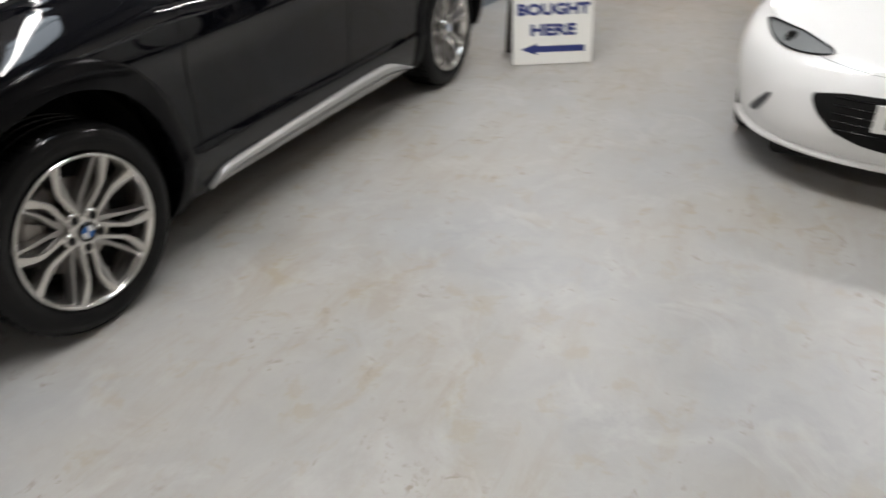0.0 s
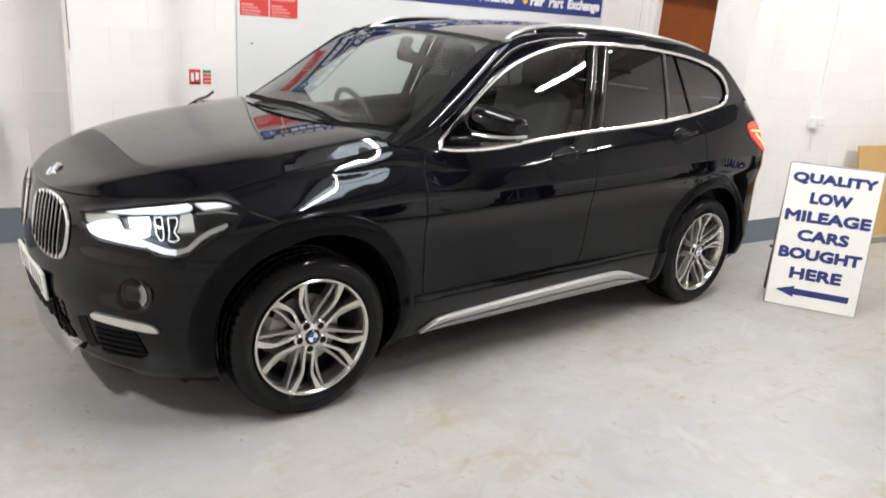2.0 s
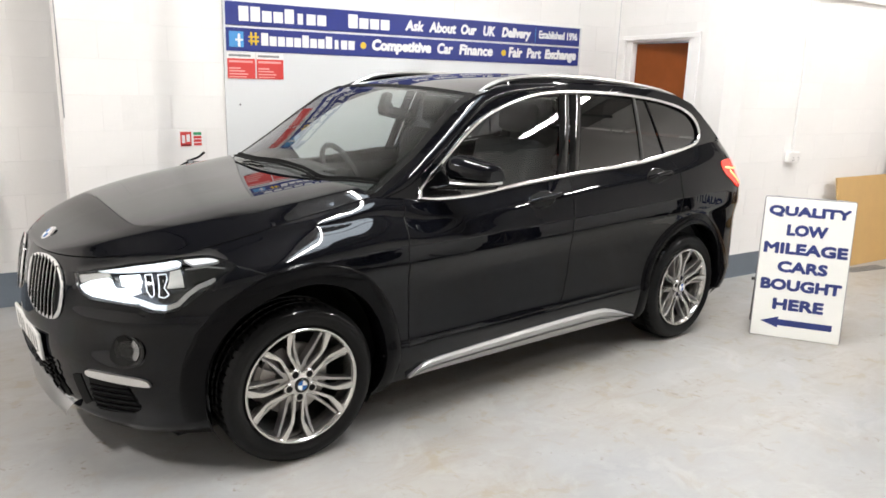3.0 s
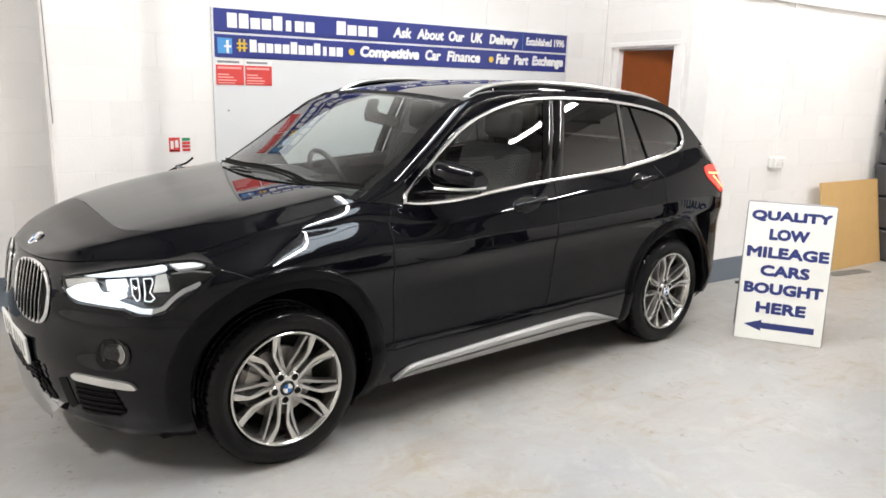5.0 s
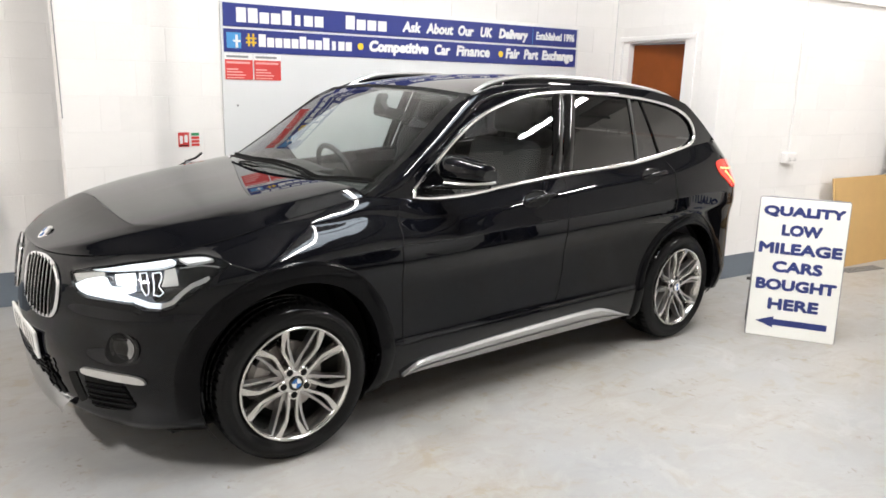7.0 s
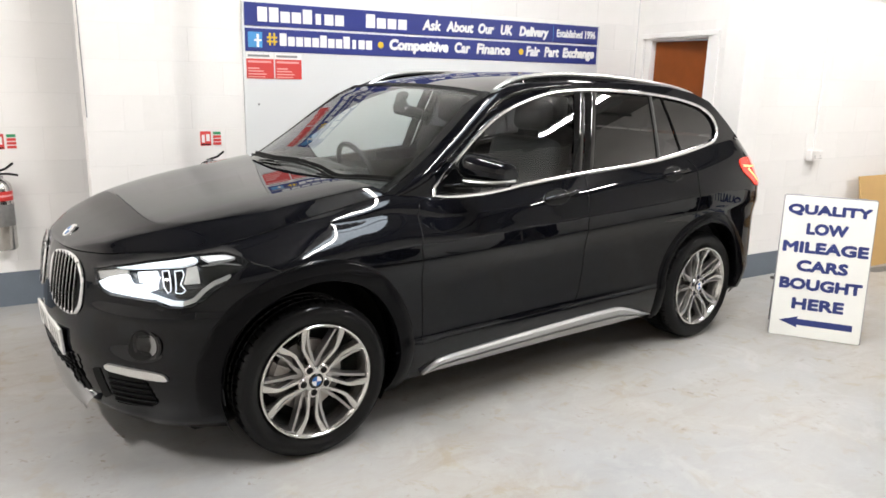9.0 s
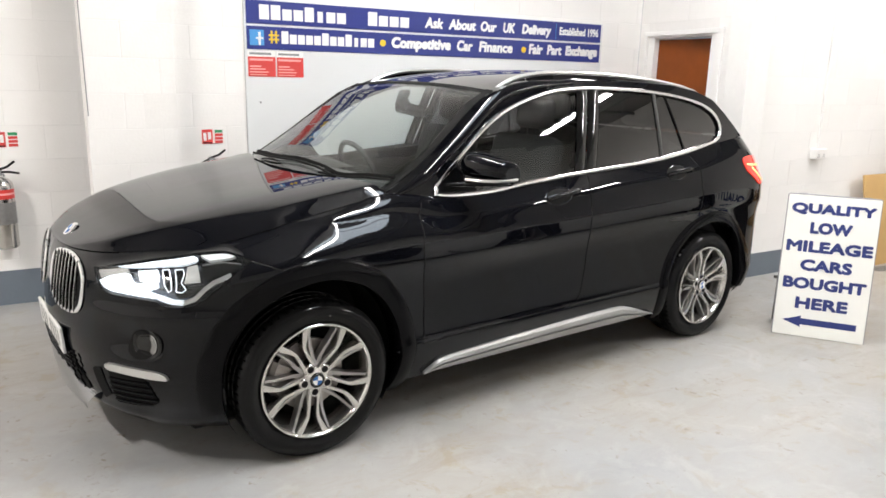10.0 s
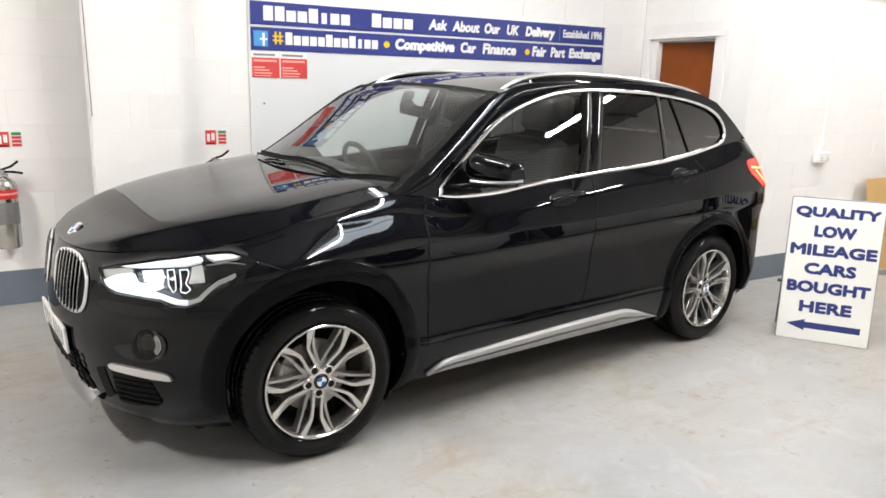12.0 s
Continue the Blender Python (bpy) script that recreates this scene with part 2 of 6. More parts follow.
def resample(pts, n, closed=True):
    """n points evenly along a polygon or line of tuples."""
    p = [Vector(q) for q in pts] + ([Vector(pts[0])] if closed else [])
    run = [0.0]
    for a, b in zip(p, p[1:]):
        run.append(run[-1] + (b - a).length)
    out, k = [], 0
    for i in range(n):
        d = run[-1] * i / (n if closed else n - 1)
        while k < len(p) - 2 and run[k + 1] < d:
            k += 1
        w = (d - run[k]) / max(1e-9, run[k + 1] - run[k])
        out.append(p[k].lerp(p[k + 1], min(1, w)))
    return out


def rounded(pts, times=2):
    """Corner-cut smoothing of a closed polygon."""
    p = [Vector(q) for q in pts]
    for _ in range(times):
        p = [c for a, b in zip(p, p[1:] + p[:1]) for c in (a.lerp(b, 0.25), a.lerp(b, 0.75))]
    return p


def patch(outline, surface, rings=6):
    """A surface cut to an outline of (a, b) pairs, laid on surface(a, b)."""
    o = [Vector(q) for q in outline]
    c = sum(o, Vector((0, 0))) / len(o)
    rows = [[surface(*c.lerp(q, r / rings)) for q in o] for r in range(1, rings + 1)]
    v, f = grid(rows, close=True)
    k, n = len(v), len(o)
    return [*v, surface(*c)], f + [((i + 1) % n, i, k) for i in range(n)]


def outward(geo, way):
    """The same faces, turned so that on the whole they look along way."""
    way, total = Vector(way), 0.0
    for f in geo[1]:
        a, b, c = Vector(geo[0][f[0]]), Vector(geo[0][f[1]]), Vector(geo[0][f[2]])
        total += (b - a).cross(c - a).dot(way)
    return geo if total > 0 else (geo[0], [tuple(reversed(f)) for f in geo[1]])


def flipped(geo):
    return geo[0], [tuple(reversed(f)) for f in geo[1]]


# ---- setting ----
BACK, PIER, LEFT, RIGHT = -1.50, -1.38, -1.82, -0.09   # distances of the wall faces
S_PIER0, S_PIER1, S_RET, S_RET_B = -1.824, -1.286, 2.655, 2.905
HALL = (-6.5, 9.0, 7.5)   # left end, right end, front
TOP = 4.8


def ground():
    geo = grid([[tuple(room(s, d, 0)) for s in (HALL[0] - 0.2, HALL[1] + 0.2)] for d in (HALL[2] + 0.2, LEFT - 0.3)])
    tagged(part("floor", geo, FLOOR), "grey painted concrete floor with tan scuffs", "floor", kind="structure")


BLOCK_W, BLOCK_H, JOINT = 0.445, 0.2213, 0.0036


def block_wall(name, label, a, b, z0=0.0, z1=TOP, thick=0.2, holes=()):
    """A painted block wall from a to b in plan, whose face looks to the right-hand side of the way from a to b. holes: (from, to, bottom, top)."""
    a, b = Vector((*a, 0)), Vector((*b, 0))
    run = (b - a).length
    t = (b - a).normalized()
    m = Matrix(((t.x, -t.y, 0, a.x), (t.y, t.x, 0, a.y), (0, 0, 1, 0), (0, 0, 0, 1)))   # local x along, y into the wall
    wall = new(name, None)
    bands = []
    edges = sorted({z0, z1, *[h for q in holes for h in q[2:]]})
    for lo, hi in zip(edges, edges[1:]):
        cuts = [q for q in holes if q[2] <= lo and q[3] >= hi]
        x = 0.0
        for q in sorted(cuts):
            bands.append((x, q[0], lo, hi))
            x = q[1]
        bands.append((x, run, lo, hi))
    bpy.data.objects.remove(wall)
    wall = part(name, joined(*[box(p, q, 0.0016, thick, lo, hi) for p, q, lo, hi in bands if q - p > 0.001]), MORTAR, smooth=False)
    wall.matrix_basis = m
    tagged(wall, label, "wall", kind="structure")
    return wall, run


BLOCK_MESHES = {}


def lay_blocks(wall, run, z0, z1, holes=()):
    """The blocks of a wall, laid in half bond, each its own piece."""
    rows = int((z1 - z0) / BLOCK_H + 0.5)
    for r in range(rows):
        zc = z0 + r * BLOCK_H
        x = -BLOCK_W / 2 if r % 2 else 0.0
        while x < run - 0.02:
            p, q = max(0.0, x), min(run, x + BLOCK_W)
            x += BLOCK_W
            if q - p < 0.03 or any(p < h[1] and q > h[0] and zc + BLOCK_H > h[2] + 0.01 and zc < h[3] - 0.01 for h in holes):
                spans = []
                for h in holes:
                    if zc + BLOCK_H > h[2] + 0.01 and zc < h[3] - 0.01 and p < h[1] and q > h[0]:
                        spans = [(p, h[0]), (h[1], q)]
                for lo, hi in spans:
                    if hi - lo > 0.03:
                        add_block(wall, lo, hi, zc)
                continue
            add_block(wall, p, q, zc)


def add_block(wall, p, q, z):
    w = round(q - p, 3)
    if w not in BLOCK_MESHES:
        me = mesh("block", *box(JOINT / 2, w - JOINT / 2, 0, 0.03, JOINT / 2, BLOCK_H - JOINT / 2, 0.0013, 1), smooth=False)
        me.materials.append(WALL)
        BLOCK_MESHES[w] = me
    ob = new("block", BLOCK_MESHES[w])
    ob.parent = wall
    ob.location = (p, random.uniform(-0.0008, 0.0008), z)


def plan(s, d):
    v = room(s, d, 0)
    return v.x, v.y


def walls():
    done = []

    def wall(name, label, a, b, z1=TOP, blocks=None, holes=()):
        w, run = block_wall(name, label, plan(*a), plan(*b), 0, z1, 0.2, holes)
        if blocks:
            done.append((w, run, blocks, holes))
        return w, run

    white = "white painted concrete block wall with a grey skirting band"
    wall("wall_left_bay", white, (HALL[0], LEFT), (S_PIER0 + 0.05, LEFT), blocks=2.6)
    wall("wall_pier", "white painted block pier beside the sign board", (S_PIER0, PIER), (S_PIER1, PIER), blocks=2.6)
    wall("wall_pier_return", white, (S_PIER1, PIER), (S_PIER1, BACK - 0.1), blocks=None)
    wall("wall_back", white, (S_PIER1 - 0.1, BACK), (S_RET_B, BACK), blocks=2.6)
    run = sqrt((S_RET_B - S_RET) ** 2 + (BACK - RIGHT) ** 2)
    wall("wall_return", "white painted block wall with a doorway", (S_RET_B, BACK), (S_RET, RIGHT), blocks=2.6, holes=[DOOR_HOLE])
    wall("wall_right_bay", white, (S_RET, RIGHT), (HALL[1], RIGHT), blocks=2.6)
    plain = "plain white wall behind the camera"
    wall("wall_east", plain, (HALL[1], RIGHT), (HALL[1], HALL[2]))
    wall("wall_front", plain, (HALL[1], HALL[2]), (HALL[0], HALL[2]))
    wall("wall_west", plain, (HALL[0], HALL[2]), (HALL[0], LEFT))
    c = grid([[tuple(room(s, d, TOP)) for s in (HALL[0] - 0.2, HALL[1] + 0.2)] for d in (LEFT - 0.3, HALL[2] + 0.2)])
    tagged(part("ceiling", c, CEILING), "pale roof lining", "ceiling", kind="structure")
    return done


DOOR_HOLE = (0.13, 1.06, 0.0, 1.965)

ground()
WALLS = walls()

ROOFLIGHT = material("daylit_roof_sheet", (0.7, 0.75, 0.8), 0.6, emit=(0.80, 0.90, 1.0), strength=8.8)
sheet = part("rooflight", box(0.0, 1.18, -3.3, -0.70, TOP - 0.03, TOP - 0.004), ROOFLIGHT, smooth=False)
sheet.matrix_basis = ROOM.copy()
tagged(sheet, "translucent roof sheet letting in daylight", "rooflight", kind="structure")
for i in range(5):
    bar = part("roof_beam", box(HALL[0], HALL[1], -0.03, 0.03, TOP - 0.12, TOP - 0.03, 0.004, 1), STEEL)
    bar.matrix_basis = ROOM @ Matrix.Translation((0, 0.9 - 1.95 * i, 0))
    tagged(bar, "grey steel roof purlin", "beam", kind="structure")
for i in range(6):
    bar = part("roof_beam", box(-0.04, 0.04, -HALL[2], -LEFT, TOP - 0.22, TOP - 0.03, 0.004, 1), STEEL)
    bar.matrix_basis = ROOM @ Matrix.Translation((-5.4 + 2.55 * i, 0, 0))
    tagged(bar, "grey steel roof rafter", "beam", kind="structure")

# lights on the roof, two mirrored in the car and two added as fill
def lamp_fitting(length, watts, m):
    t = thing("ceiling_light", "lit white twin-tube ceiling light, mirrored in the car or added as fill", "ceiling light", m, group="ceiling lights")
    h = length / 2
    for x in (-0.7 * h, 0.7 * h):
        part("hanger", sweep([(x, 0, 0.05), (x, 0, TOP - LAMP_Z)], 0.01, 0.01, (0, 1, 0)), STEEL, t)
    part("housing", box(-h, h, -0.022, 0.022, 0.0, 0.05, 0.008, 1), LAMP_BODY, t)
    for y in (-0.036, 0.036):
        tube = sweep([(x, y, -0.012) for x in (0.04 - h, 0, h - 0.04)], 0.028, 0.028, (0, 1, 0), n=10)
        part("tube", tube, TUBE, t, "lit fluorescent tube")
    light = bpy.data.lights.new("tube_light", "AREA")
    light.shape, light.size, light.size_y, light.energy = "RECTANGLE", length, 0.16, watts
    light.color = (1.0, 0.955, 0.922)
    lo = new("tube_light", light)
    lo.matrix_basis = m @ Matrix.Translation((0, 0, -0.06))


for s, d, length, watts in LAMPS:
    p = room(s, d, LAMP_Z)
    lamp_fitting(length, watts, pose(p.x, p.y, p.z, 0, 0, 90 + math.degrees(TH)))

# ---- the black car ----
def lerp_table(table, v):
    """Smooth value of a table of (key, value) rows at v."""
    if v <= table[0][0]:
        return table[0][1]
    for i in range(len(table) - 1):
        (a, fa), (b, fb) = table[i], table[i + 1]
        if v <= b:
            h = b - a
            ma = (fb - fa) / h if i == 0 else (fb - table[i - 1][1]) / (b - table[i - 1][0])
            mb = (fb - fa) / h if i + 2 >= len(table) else (table[i + 2][1] - fa) / (table[i + 2][0] - a)
            t = (v - a) / h
            return ((2 * t**3 - 3 * t**2 + 1) * fa + (t**3 - 2 * t**2 + t) * h * ma
                    + (-2 * t**3 + 3 * t**2) * fb + (t**3 - t**2) * h * mb)
    return table[-1][1]


# ---- body surface of the estate-like hatchback: x rearwards, y to the car's right, z up ----
XC, XD = -1.38, 1.70
NOSE = [(0.18, -2.06), (0.24, -2.11), (0.35, -2.155), (0.48, -2.175), (0.60, -2.168), (0.75, -2.150), (0.86, -2.12), (0.95, -2.05), (1.1, -1.95)]
TAIL = [(0.20, 2.13), (0.30, 2.20), (0.45, 2.255), (0.60, 2.262), (0.75, 2.245), (0.90, 2.225), (1.0, 2.20), (1.1, 2.16), (1.25, 2.08)]
TOP_Z = [(-2.13, 0.865), (-2.0, 0.885), (-1.85, 0.905), (-1.68, 0.925), (-1.4, 0.985), (-1.1, 1.042), (-0.95, 1.072), (-0.82, 1.064), (-0.7, 1.048), (-0.3, 1.052), (0.2, 1.09),
         (0.85, 1.126), (1.13, 1.156), (1.5, 1.213), (1.8, 1.235), (2.1, 1.215), (2.3, 1.2)]
TOP_Y = [(-1.9, 0.74), (-1.6, 0.742), (-1.3, 0.745), (-0.9, 0.765), (-0.7, 0.790), (0.0, 0.811), (0.85, 0.806), (1.5, 0.765), (1.8, 0.735), (2.2, 0.70)]
CREASE = [(-2.2, 0.74), (-1.7, 0.80), (-1.35, 0.84), (-0.9, 0.86), (-0.5, 0.872), (0.16, 0.89), (0.6, 0.905), (1.16, 0.93), (1.8, 0.96), (2.2, 0.97)]
SWOOSH = [(-2.2, 0.78), (-0.95, 0.782), (-0.5, 0.793), (0.26, 0.812), (0.9, 0.83), (2.2, 0.85)]
SIDE = [(0.18, 0.80), (0.22, 0.84), (0.28, 0.868), (0.34, 0.884), (0.395, 0.892), (0.41, 0.8895), (0.425, 0.885), (0.47, 0.882), (0.56, 0.880), (0.66, 0.883), (0.72, 0.888), (0.765, 0.897), (0.795, 0.9055), (0.81, 0.907), (0.88, 0.905), (1.12, 0.90)]
FLARE = [(-2.2, 0.0), (-1.85, 0.004), (-1.335, 0.012), (-0.9, 0.004), (-0.5, 0.0), (0.6, 0.0), (0.95, 0.004), (1.335, 0.014), (1.75, 0.0), (2.2, -0.03)]
ROLL = [(-1.5, 0.006), (-1.33, 0.022), (-1.09, 0.054), (-0.9, 0.075), (-0.7, 0.085)]      # height of the rounded wing top beside the hood
BLADE = [(-0.93, 0.885), (-0.88, 0.862), (-0.83, 0.857), (-0.67, 0.862), (-0.33, 0.892), (0.05, 0.92), (0.4, 0.94), (0.9, 0.965), (1.4, 0.985)]   # raised line over the doors


def half_width(x, z):
    """Half width of the body at x and z, before the plan is rounded at nose and tail."""
    top, zc = lerp_table(TOP_Z, x), lerp_table(CREASE, x)
    zz = min(z, zc)
    zz -= (lerp_table(SWOOSH, x) - 0.80) * min(1.0, max(0.0, (zz - 0.5) / 0.25))
    low = lerp_table(SIDE, zz) + lerp_table(FLARE, x)
    if z <= zc:
        return low
    t = min(1.0, (z - zc) / max(0.02, top - zc))
    door = min(1.0, max(0.0, (x + 0.80) / 0.3))
    lean = 0.8 - 0.14 * min(1.0, max(0.0, (0.2 - x) / 0.35))
    line = lean * t + (1 - lean) / 0.37 * 0.04 * math.log(1 + math.exp((t - 0.63) / 0.04))
    roll = lerp_table(ROLL, x)
    share = 0.38 * min(1.0, max(0.0, (x + 1.48) / 0.25))
    low_t = min(1.0, (z - zc) / max(0.02, top - roll - zc))
    up_t = max(0.0, (z - top + roll) / roll)
    wing = (1 - share) * low_t**2.1 + share * up_t**2.4
    ridge = 0.0003 * math.exp(-((z - lerp_table(BLADE, x)) / 0.017) ** 2) * min(1.0, max(0.0, (x + 0.95) / 0.08)) * min(1.0, max(0.0, (1.4 - x) / 0.5))
    return low - (low - lerp_table(TOP_Y, x)) * (door * line + (1 - door) * wing) + ridge


def station(x):
    return 1 + x - XC


def body(s, z, out=0.0):
    """A point of the left side: s from 0 (nose) by 1 (front corner) along the side to the tail."""
    def at(s, z):
        if s < 1:
            a, n = radians(90 * max(s, 0)), lerp_table(NOSE, z)
            p = XC - (XC - n) * max(0.0, cos(a)) ** (2 / 2.3) - 0.012 * max(0.0, 1 - max(s, 0) / 0.27) * min(1.0, max(0.0, (z - 0.42) / 0.15))
            dent = 0.020 * math.exp(-((s - 0.47) / 0.10) ** 2 - ((z - 0.555) / 0.055) ** 2) - 0.010 * math.exp(-((z - 0.665) / 0.03) ** 2) * max(0.0, min(1.0, (s - 0.25) / 0.2, (0.95 - s) / 0.2)) - 0.006 * math.exp(-((z - 0.235) / 0.02) ** 2)
            return (p + dent * cos(a), -half_width(max(p, -1.9), z) * sin(a) ** (2 / 2.4) + dent * sin(a), z)
        x = XC + s - 1
        if x <= XD:
            return (x, -half_width(x, z), z)
        a = radians(90 * min(1.0, (x - XD) / 0.6))
        r = lerp_table(TAIL, z)
        p = XD + (r - XD) * sin(a) ** (2 / 2.2)
        return (p, -half_width(XD, z) * max(0.0, cos(a)) ** (2 / 2.4), z)
    p = at(s, z)
    if not out:
        return p
    a, b, c, d = at(s - 0.004, z), at(s + 0.004, z), at(s, z - 0.004), at(s, z + 0.004)
    u, v = [b[i] - a[i] for i in range(3)], [d[i] - c[i] for i in range(3)]
    n = (u[1] * v[2] - u[2] * v[1], u[2] * v[0] - u[0] * v[2], u[0] * v[1] - u[1] * v[0])
    m = sqrt(n[0] ** 2 + n[1] ** 2 + n[2] ** 2) or 1.0
    return tuple(p[i] + out * n[i] / m for i in range(3))


CAR = thing("car", "black compact crossover car parked on the floor with headlights lit", "car")
ARCH_F, ARCH_R = (-1.335, 0.388, 0.392), (1.328, 0.365, 0.388)   # centre x, z, radius of the wheel openings


def both(name, geo, mat, label="", parent=None, **kw):
    return [part(name, g, mat, parent or CAR, label, **kw) for g in (geo, mirrored(geo))]


def bottom(s):
    x = body(s, 0.4)[0]
    return 0.185 if x < -0.9 else 0.225 if x < 1.5 else 0.225 + 0.19 * min(1, max(0, x - 1.7) / 0.36)


HEADLIGHT = [(0.288, 0.826), (0.386, 0.849), (0.499, 0.869), (0.599, 0.884), (0.675, 0.8955), (0.747, 0.903), (0.780, 0.904), (0.812, 0.894), (0.846, 0.876), (0.801, 0.849), (0.7655, 0.823), (0.732, 0.787), (0.693, 0.743), (0.66, 0.720), (0.626, 0.713),
             (0.571, 0.715), (0.545, 0.734), (0.46, 0.741), (0.371, 0.742), (0.329, 0.757), (0.307, 0.785)]


def inside(poly, a, b):
    hit = False
    for (x0, y0), (x1, y1) in zip(poly, poly[1:] + poly[:1]):
        if (y0 > b) != (y1 > b) and a < x0 + (b - y0) / (y1 - y0) * (x1 - x0):
            hit = not hit
    return hit


CUT_F, CUT_B = 1.556, 2.61


def door_foot(s):
    return 0.405 + 0.020 * (s - 1.75)


def lower_body():
    stations = [i / 40 for i in range(0, 40)] + [1 + 0.02 * i for i in range(int(3.13 / 0.02))] + [station(XD) + 0.6 * i / 22 for i in range(23)]
    stations = sorted({round(s, 4) for s in stations if all(abs(s - c) > 0.011 for c in (CUT_F, CUT_B))} | {CUT_F, CUT_B})
    rows = 84
    panels = {}
    pts = {}
    for i, s in enumerate(stations):
        x = body(s, 0.8)[0]
        zt, zb = lerp_table(TOP_Z, x), bottom(s)
        for j in range(rows + 1):
            v = j / rows
            z = zb + (zt - zb) * (1.45 * v if v < 0.5 else 0.725 + 0.55 * (v - 0.5))
            p = Vector(body(s, z))
            pts[i, j] = (p, z)
    for i, (s0, s1) in enumerate(zip(stations, stations[1:])):
        for j in range(rows):
            keys = [(i, j), (i + 1, j), (i + 1, j + 1), (i, j + 1)]
            quad = [pts[k][0] for k in keys]
            c = sum(quad, Vector()) / 4
            if any(all((q.x - ax) ** 2 + (q.z - az) ** 2 < r * r for q in quad) or (abs(body((s0 + s1) / 2, az)[0] - ax) < r * 0.985 and c.z < az) for ax, az, r in (ARCH_F, ARCH_R)) and c.y < -0.5:
                continue
            sm, zm = (s0 + s1) / 2, c.z
            if inside(HEADLIGHT, sm, zm):
                continue
            if sm < 0.87:
                name = "front_bumper"
            elif sm < CUT_F:
                name = "front_wing"
            elif sm < CUT_B:
                name = "front_door" if zm > door_foot(sm) else "side_sill"
            elif (c.x < 1.02 or (c.x - 1.328) ** 2 + (c.z - 0.40) ** 2 > 0.52**2 and c.x < 1.16 + 0.1 * (c.z - 0.85)) and c.x < 1.18:
                name = "rear_door" if zm > door_foot(sm) else "side_sill"
            elif c.x < 1.93 or zm > 0.92:
                name = "rear_quarter"
            else:
                name = "rear_bumper"
            panels.setdefault(name, []).append(keys)
    for name, quads in panels.items():
        index, verts, faces = {}, [], []
        for keys in quads:
            f = []
            for k in keys:
                if k not in index:
                    p = pts[k][0].copy()
                    for ax, az, r in (ARCH_F, ARCH_R):
                        dx, dz = p.x - ax, p.z - az
                        e = sqrt(dx * dx + dz * dz)
                        if e < r and dz > 0 and p.y < -0.5:
                            p.x, p.z = ax + dx * r / e, az + dz * r / e
                    index[k] = len(verts)
                    verts.append(p)
                f.append(index[k])
            faces.append(tuple(f))
        mat = PAINT
        geo = (verts, faces)
        if name in ("front_bumper", "rear_bumper"):
            part(name, joined(geo, mirrored(geo)), mat, CAR, angle=40)
        else:
            for g in (geo, mirrored(geo)):
                part(name, g, mat, CAR, angle=40)


HOOD_MID = [(-2.20, 0.825), (-2.15, 0.845), (-2.11, 0.868), (-2.05, 0.904), (-1.95, 0.948), (-1.8, 0.997), (-1.6, 1.043), (-1.4, 1.078), (-1.2, 1.106), (-1.0, 1.130), (-0.8, 1.145)]
HOOD_ARC = [(0.0, 1.0), (0.3, 0.985), (0.55, 0.957), (0.70, 0.90), (0.80, 0.80), (0.88, 0.68), (0.925, 0.585), (0.945, 0.465), (0.97, 0.265), (0.985, 0.13), (1.0, 0.0)]

HOOD_ARC_FRONT = [(0.0, 1.0), (0.3, 0.985), (0.55, 0.955), (0.70, 0.915), (0.77, 0.87), (0.84, 0.775), (0.87, 0.67), (0.90, 0.515), (0.93, 0.345), (0.97, 0.145), (0.985, 0.065), (1.0, 0.0)]


def hood():
    """The hood: a gently crowned middle, a crease along each side and a falling edge to the wings."""
    rows = []
    last = station(-0.94)
    across = sorted({round(sg * k, 4) for sg in (1, -1) for k in [i / 28 for i in range(20)] + [0.70 + 0.0125 * i for i in range(25)]})
    for i in range(81):
        s = last * (i / 80) ** 0.9
        x = body(s, 0.86)[0]
        p = body(s, lerp_table(TOP_Z, x))
        bow = 0.17 * (max(0, p[0] + 2.1) / 1.15) ** 2
        row = []
        w = min(1.0, max(0.0, (p[0] + 1.85) / 0.5))
        for k in across:
            xx = p[0] - bow * (1 - k * k)
            arc = (1 - w) * lerp_table(HOOD_ARC_FRONT, abs(k)) + w * lerp_table(HOOD_ARC, abs(k))
            zc = max(lerp_table(HOOD_MID, xx), p[2])
            row.append((xx, abs(p[1]) * k, p[2] + (zc - p[2]) * arc + 0.001))
        rows.append(row)
    part("hood", grid(rows), PAINT, CAR, angle=60)
    edge = [body(last * (i / 60) ** 0.9, lerp_table(TOP_Z, body(last * (i / 60) ** 0.9, 0.86)[0])) for i in range(24, 61)]
    gap = grid([[(p[0], p[1] - 0.0035, p[2] + 0.0004), (p[0], p[1] + 0.0015, p[2] + 0.0022)] for p in edge])
    both("panel_gap", joined(gap, flipped(gap)), MATT)
    back = rows[-1]
    shelf = [[(p[0] + 0.004, p[1], p[2] - 0.012) for p in back], [(p[0] + 0.17, p[1] * 0.99, p[2] - 0.05) for p in back]]
    part("scuttle_panel", grid(shelf), PLASTIC, CAR)


DLO = [(-0.73, 1.061), (-0.596, 1.045), (-0.42, 1.047), (-0.284, 1.058), (-0.169, 1.074), (0.204, 1.104), (0.55, 1.122), (0.853, 1.14), (1.126, 1.17), (1.392, 1.21), (1.499, 1.235), (1.536, 1.281), (1.527, 1.34),
       (1.471, 1.402), (1.338, 1.454), (1.098, 1.497), (0.794, 1.524), (0.421, 1.535), (0.162, 1.524), (-0.006, 1.492), (-0.168, 1.443), (-0.288, 1.391), (-0.409, 1.315), (-0.567, 1.193)]


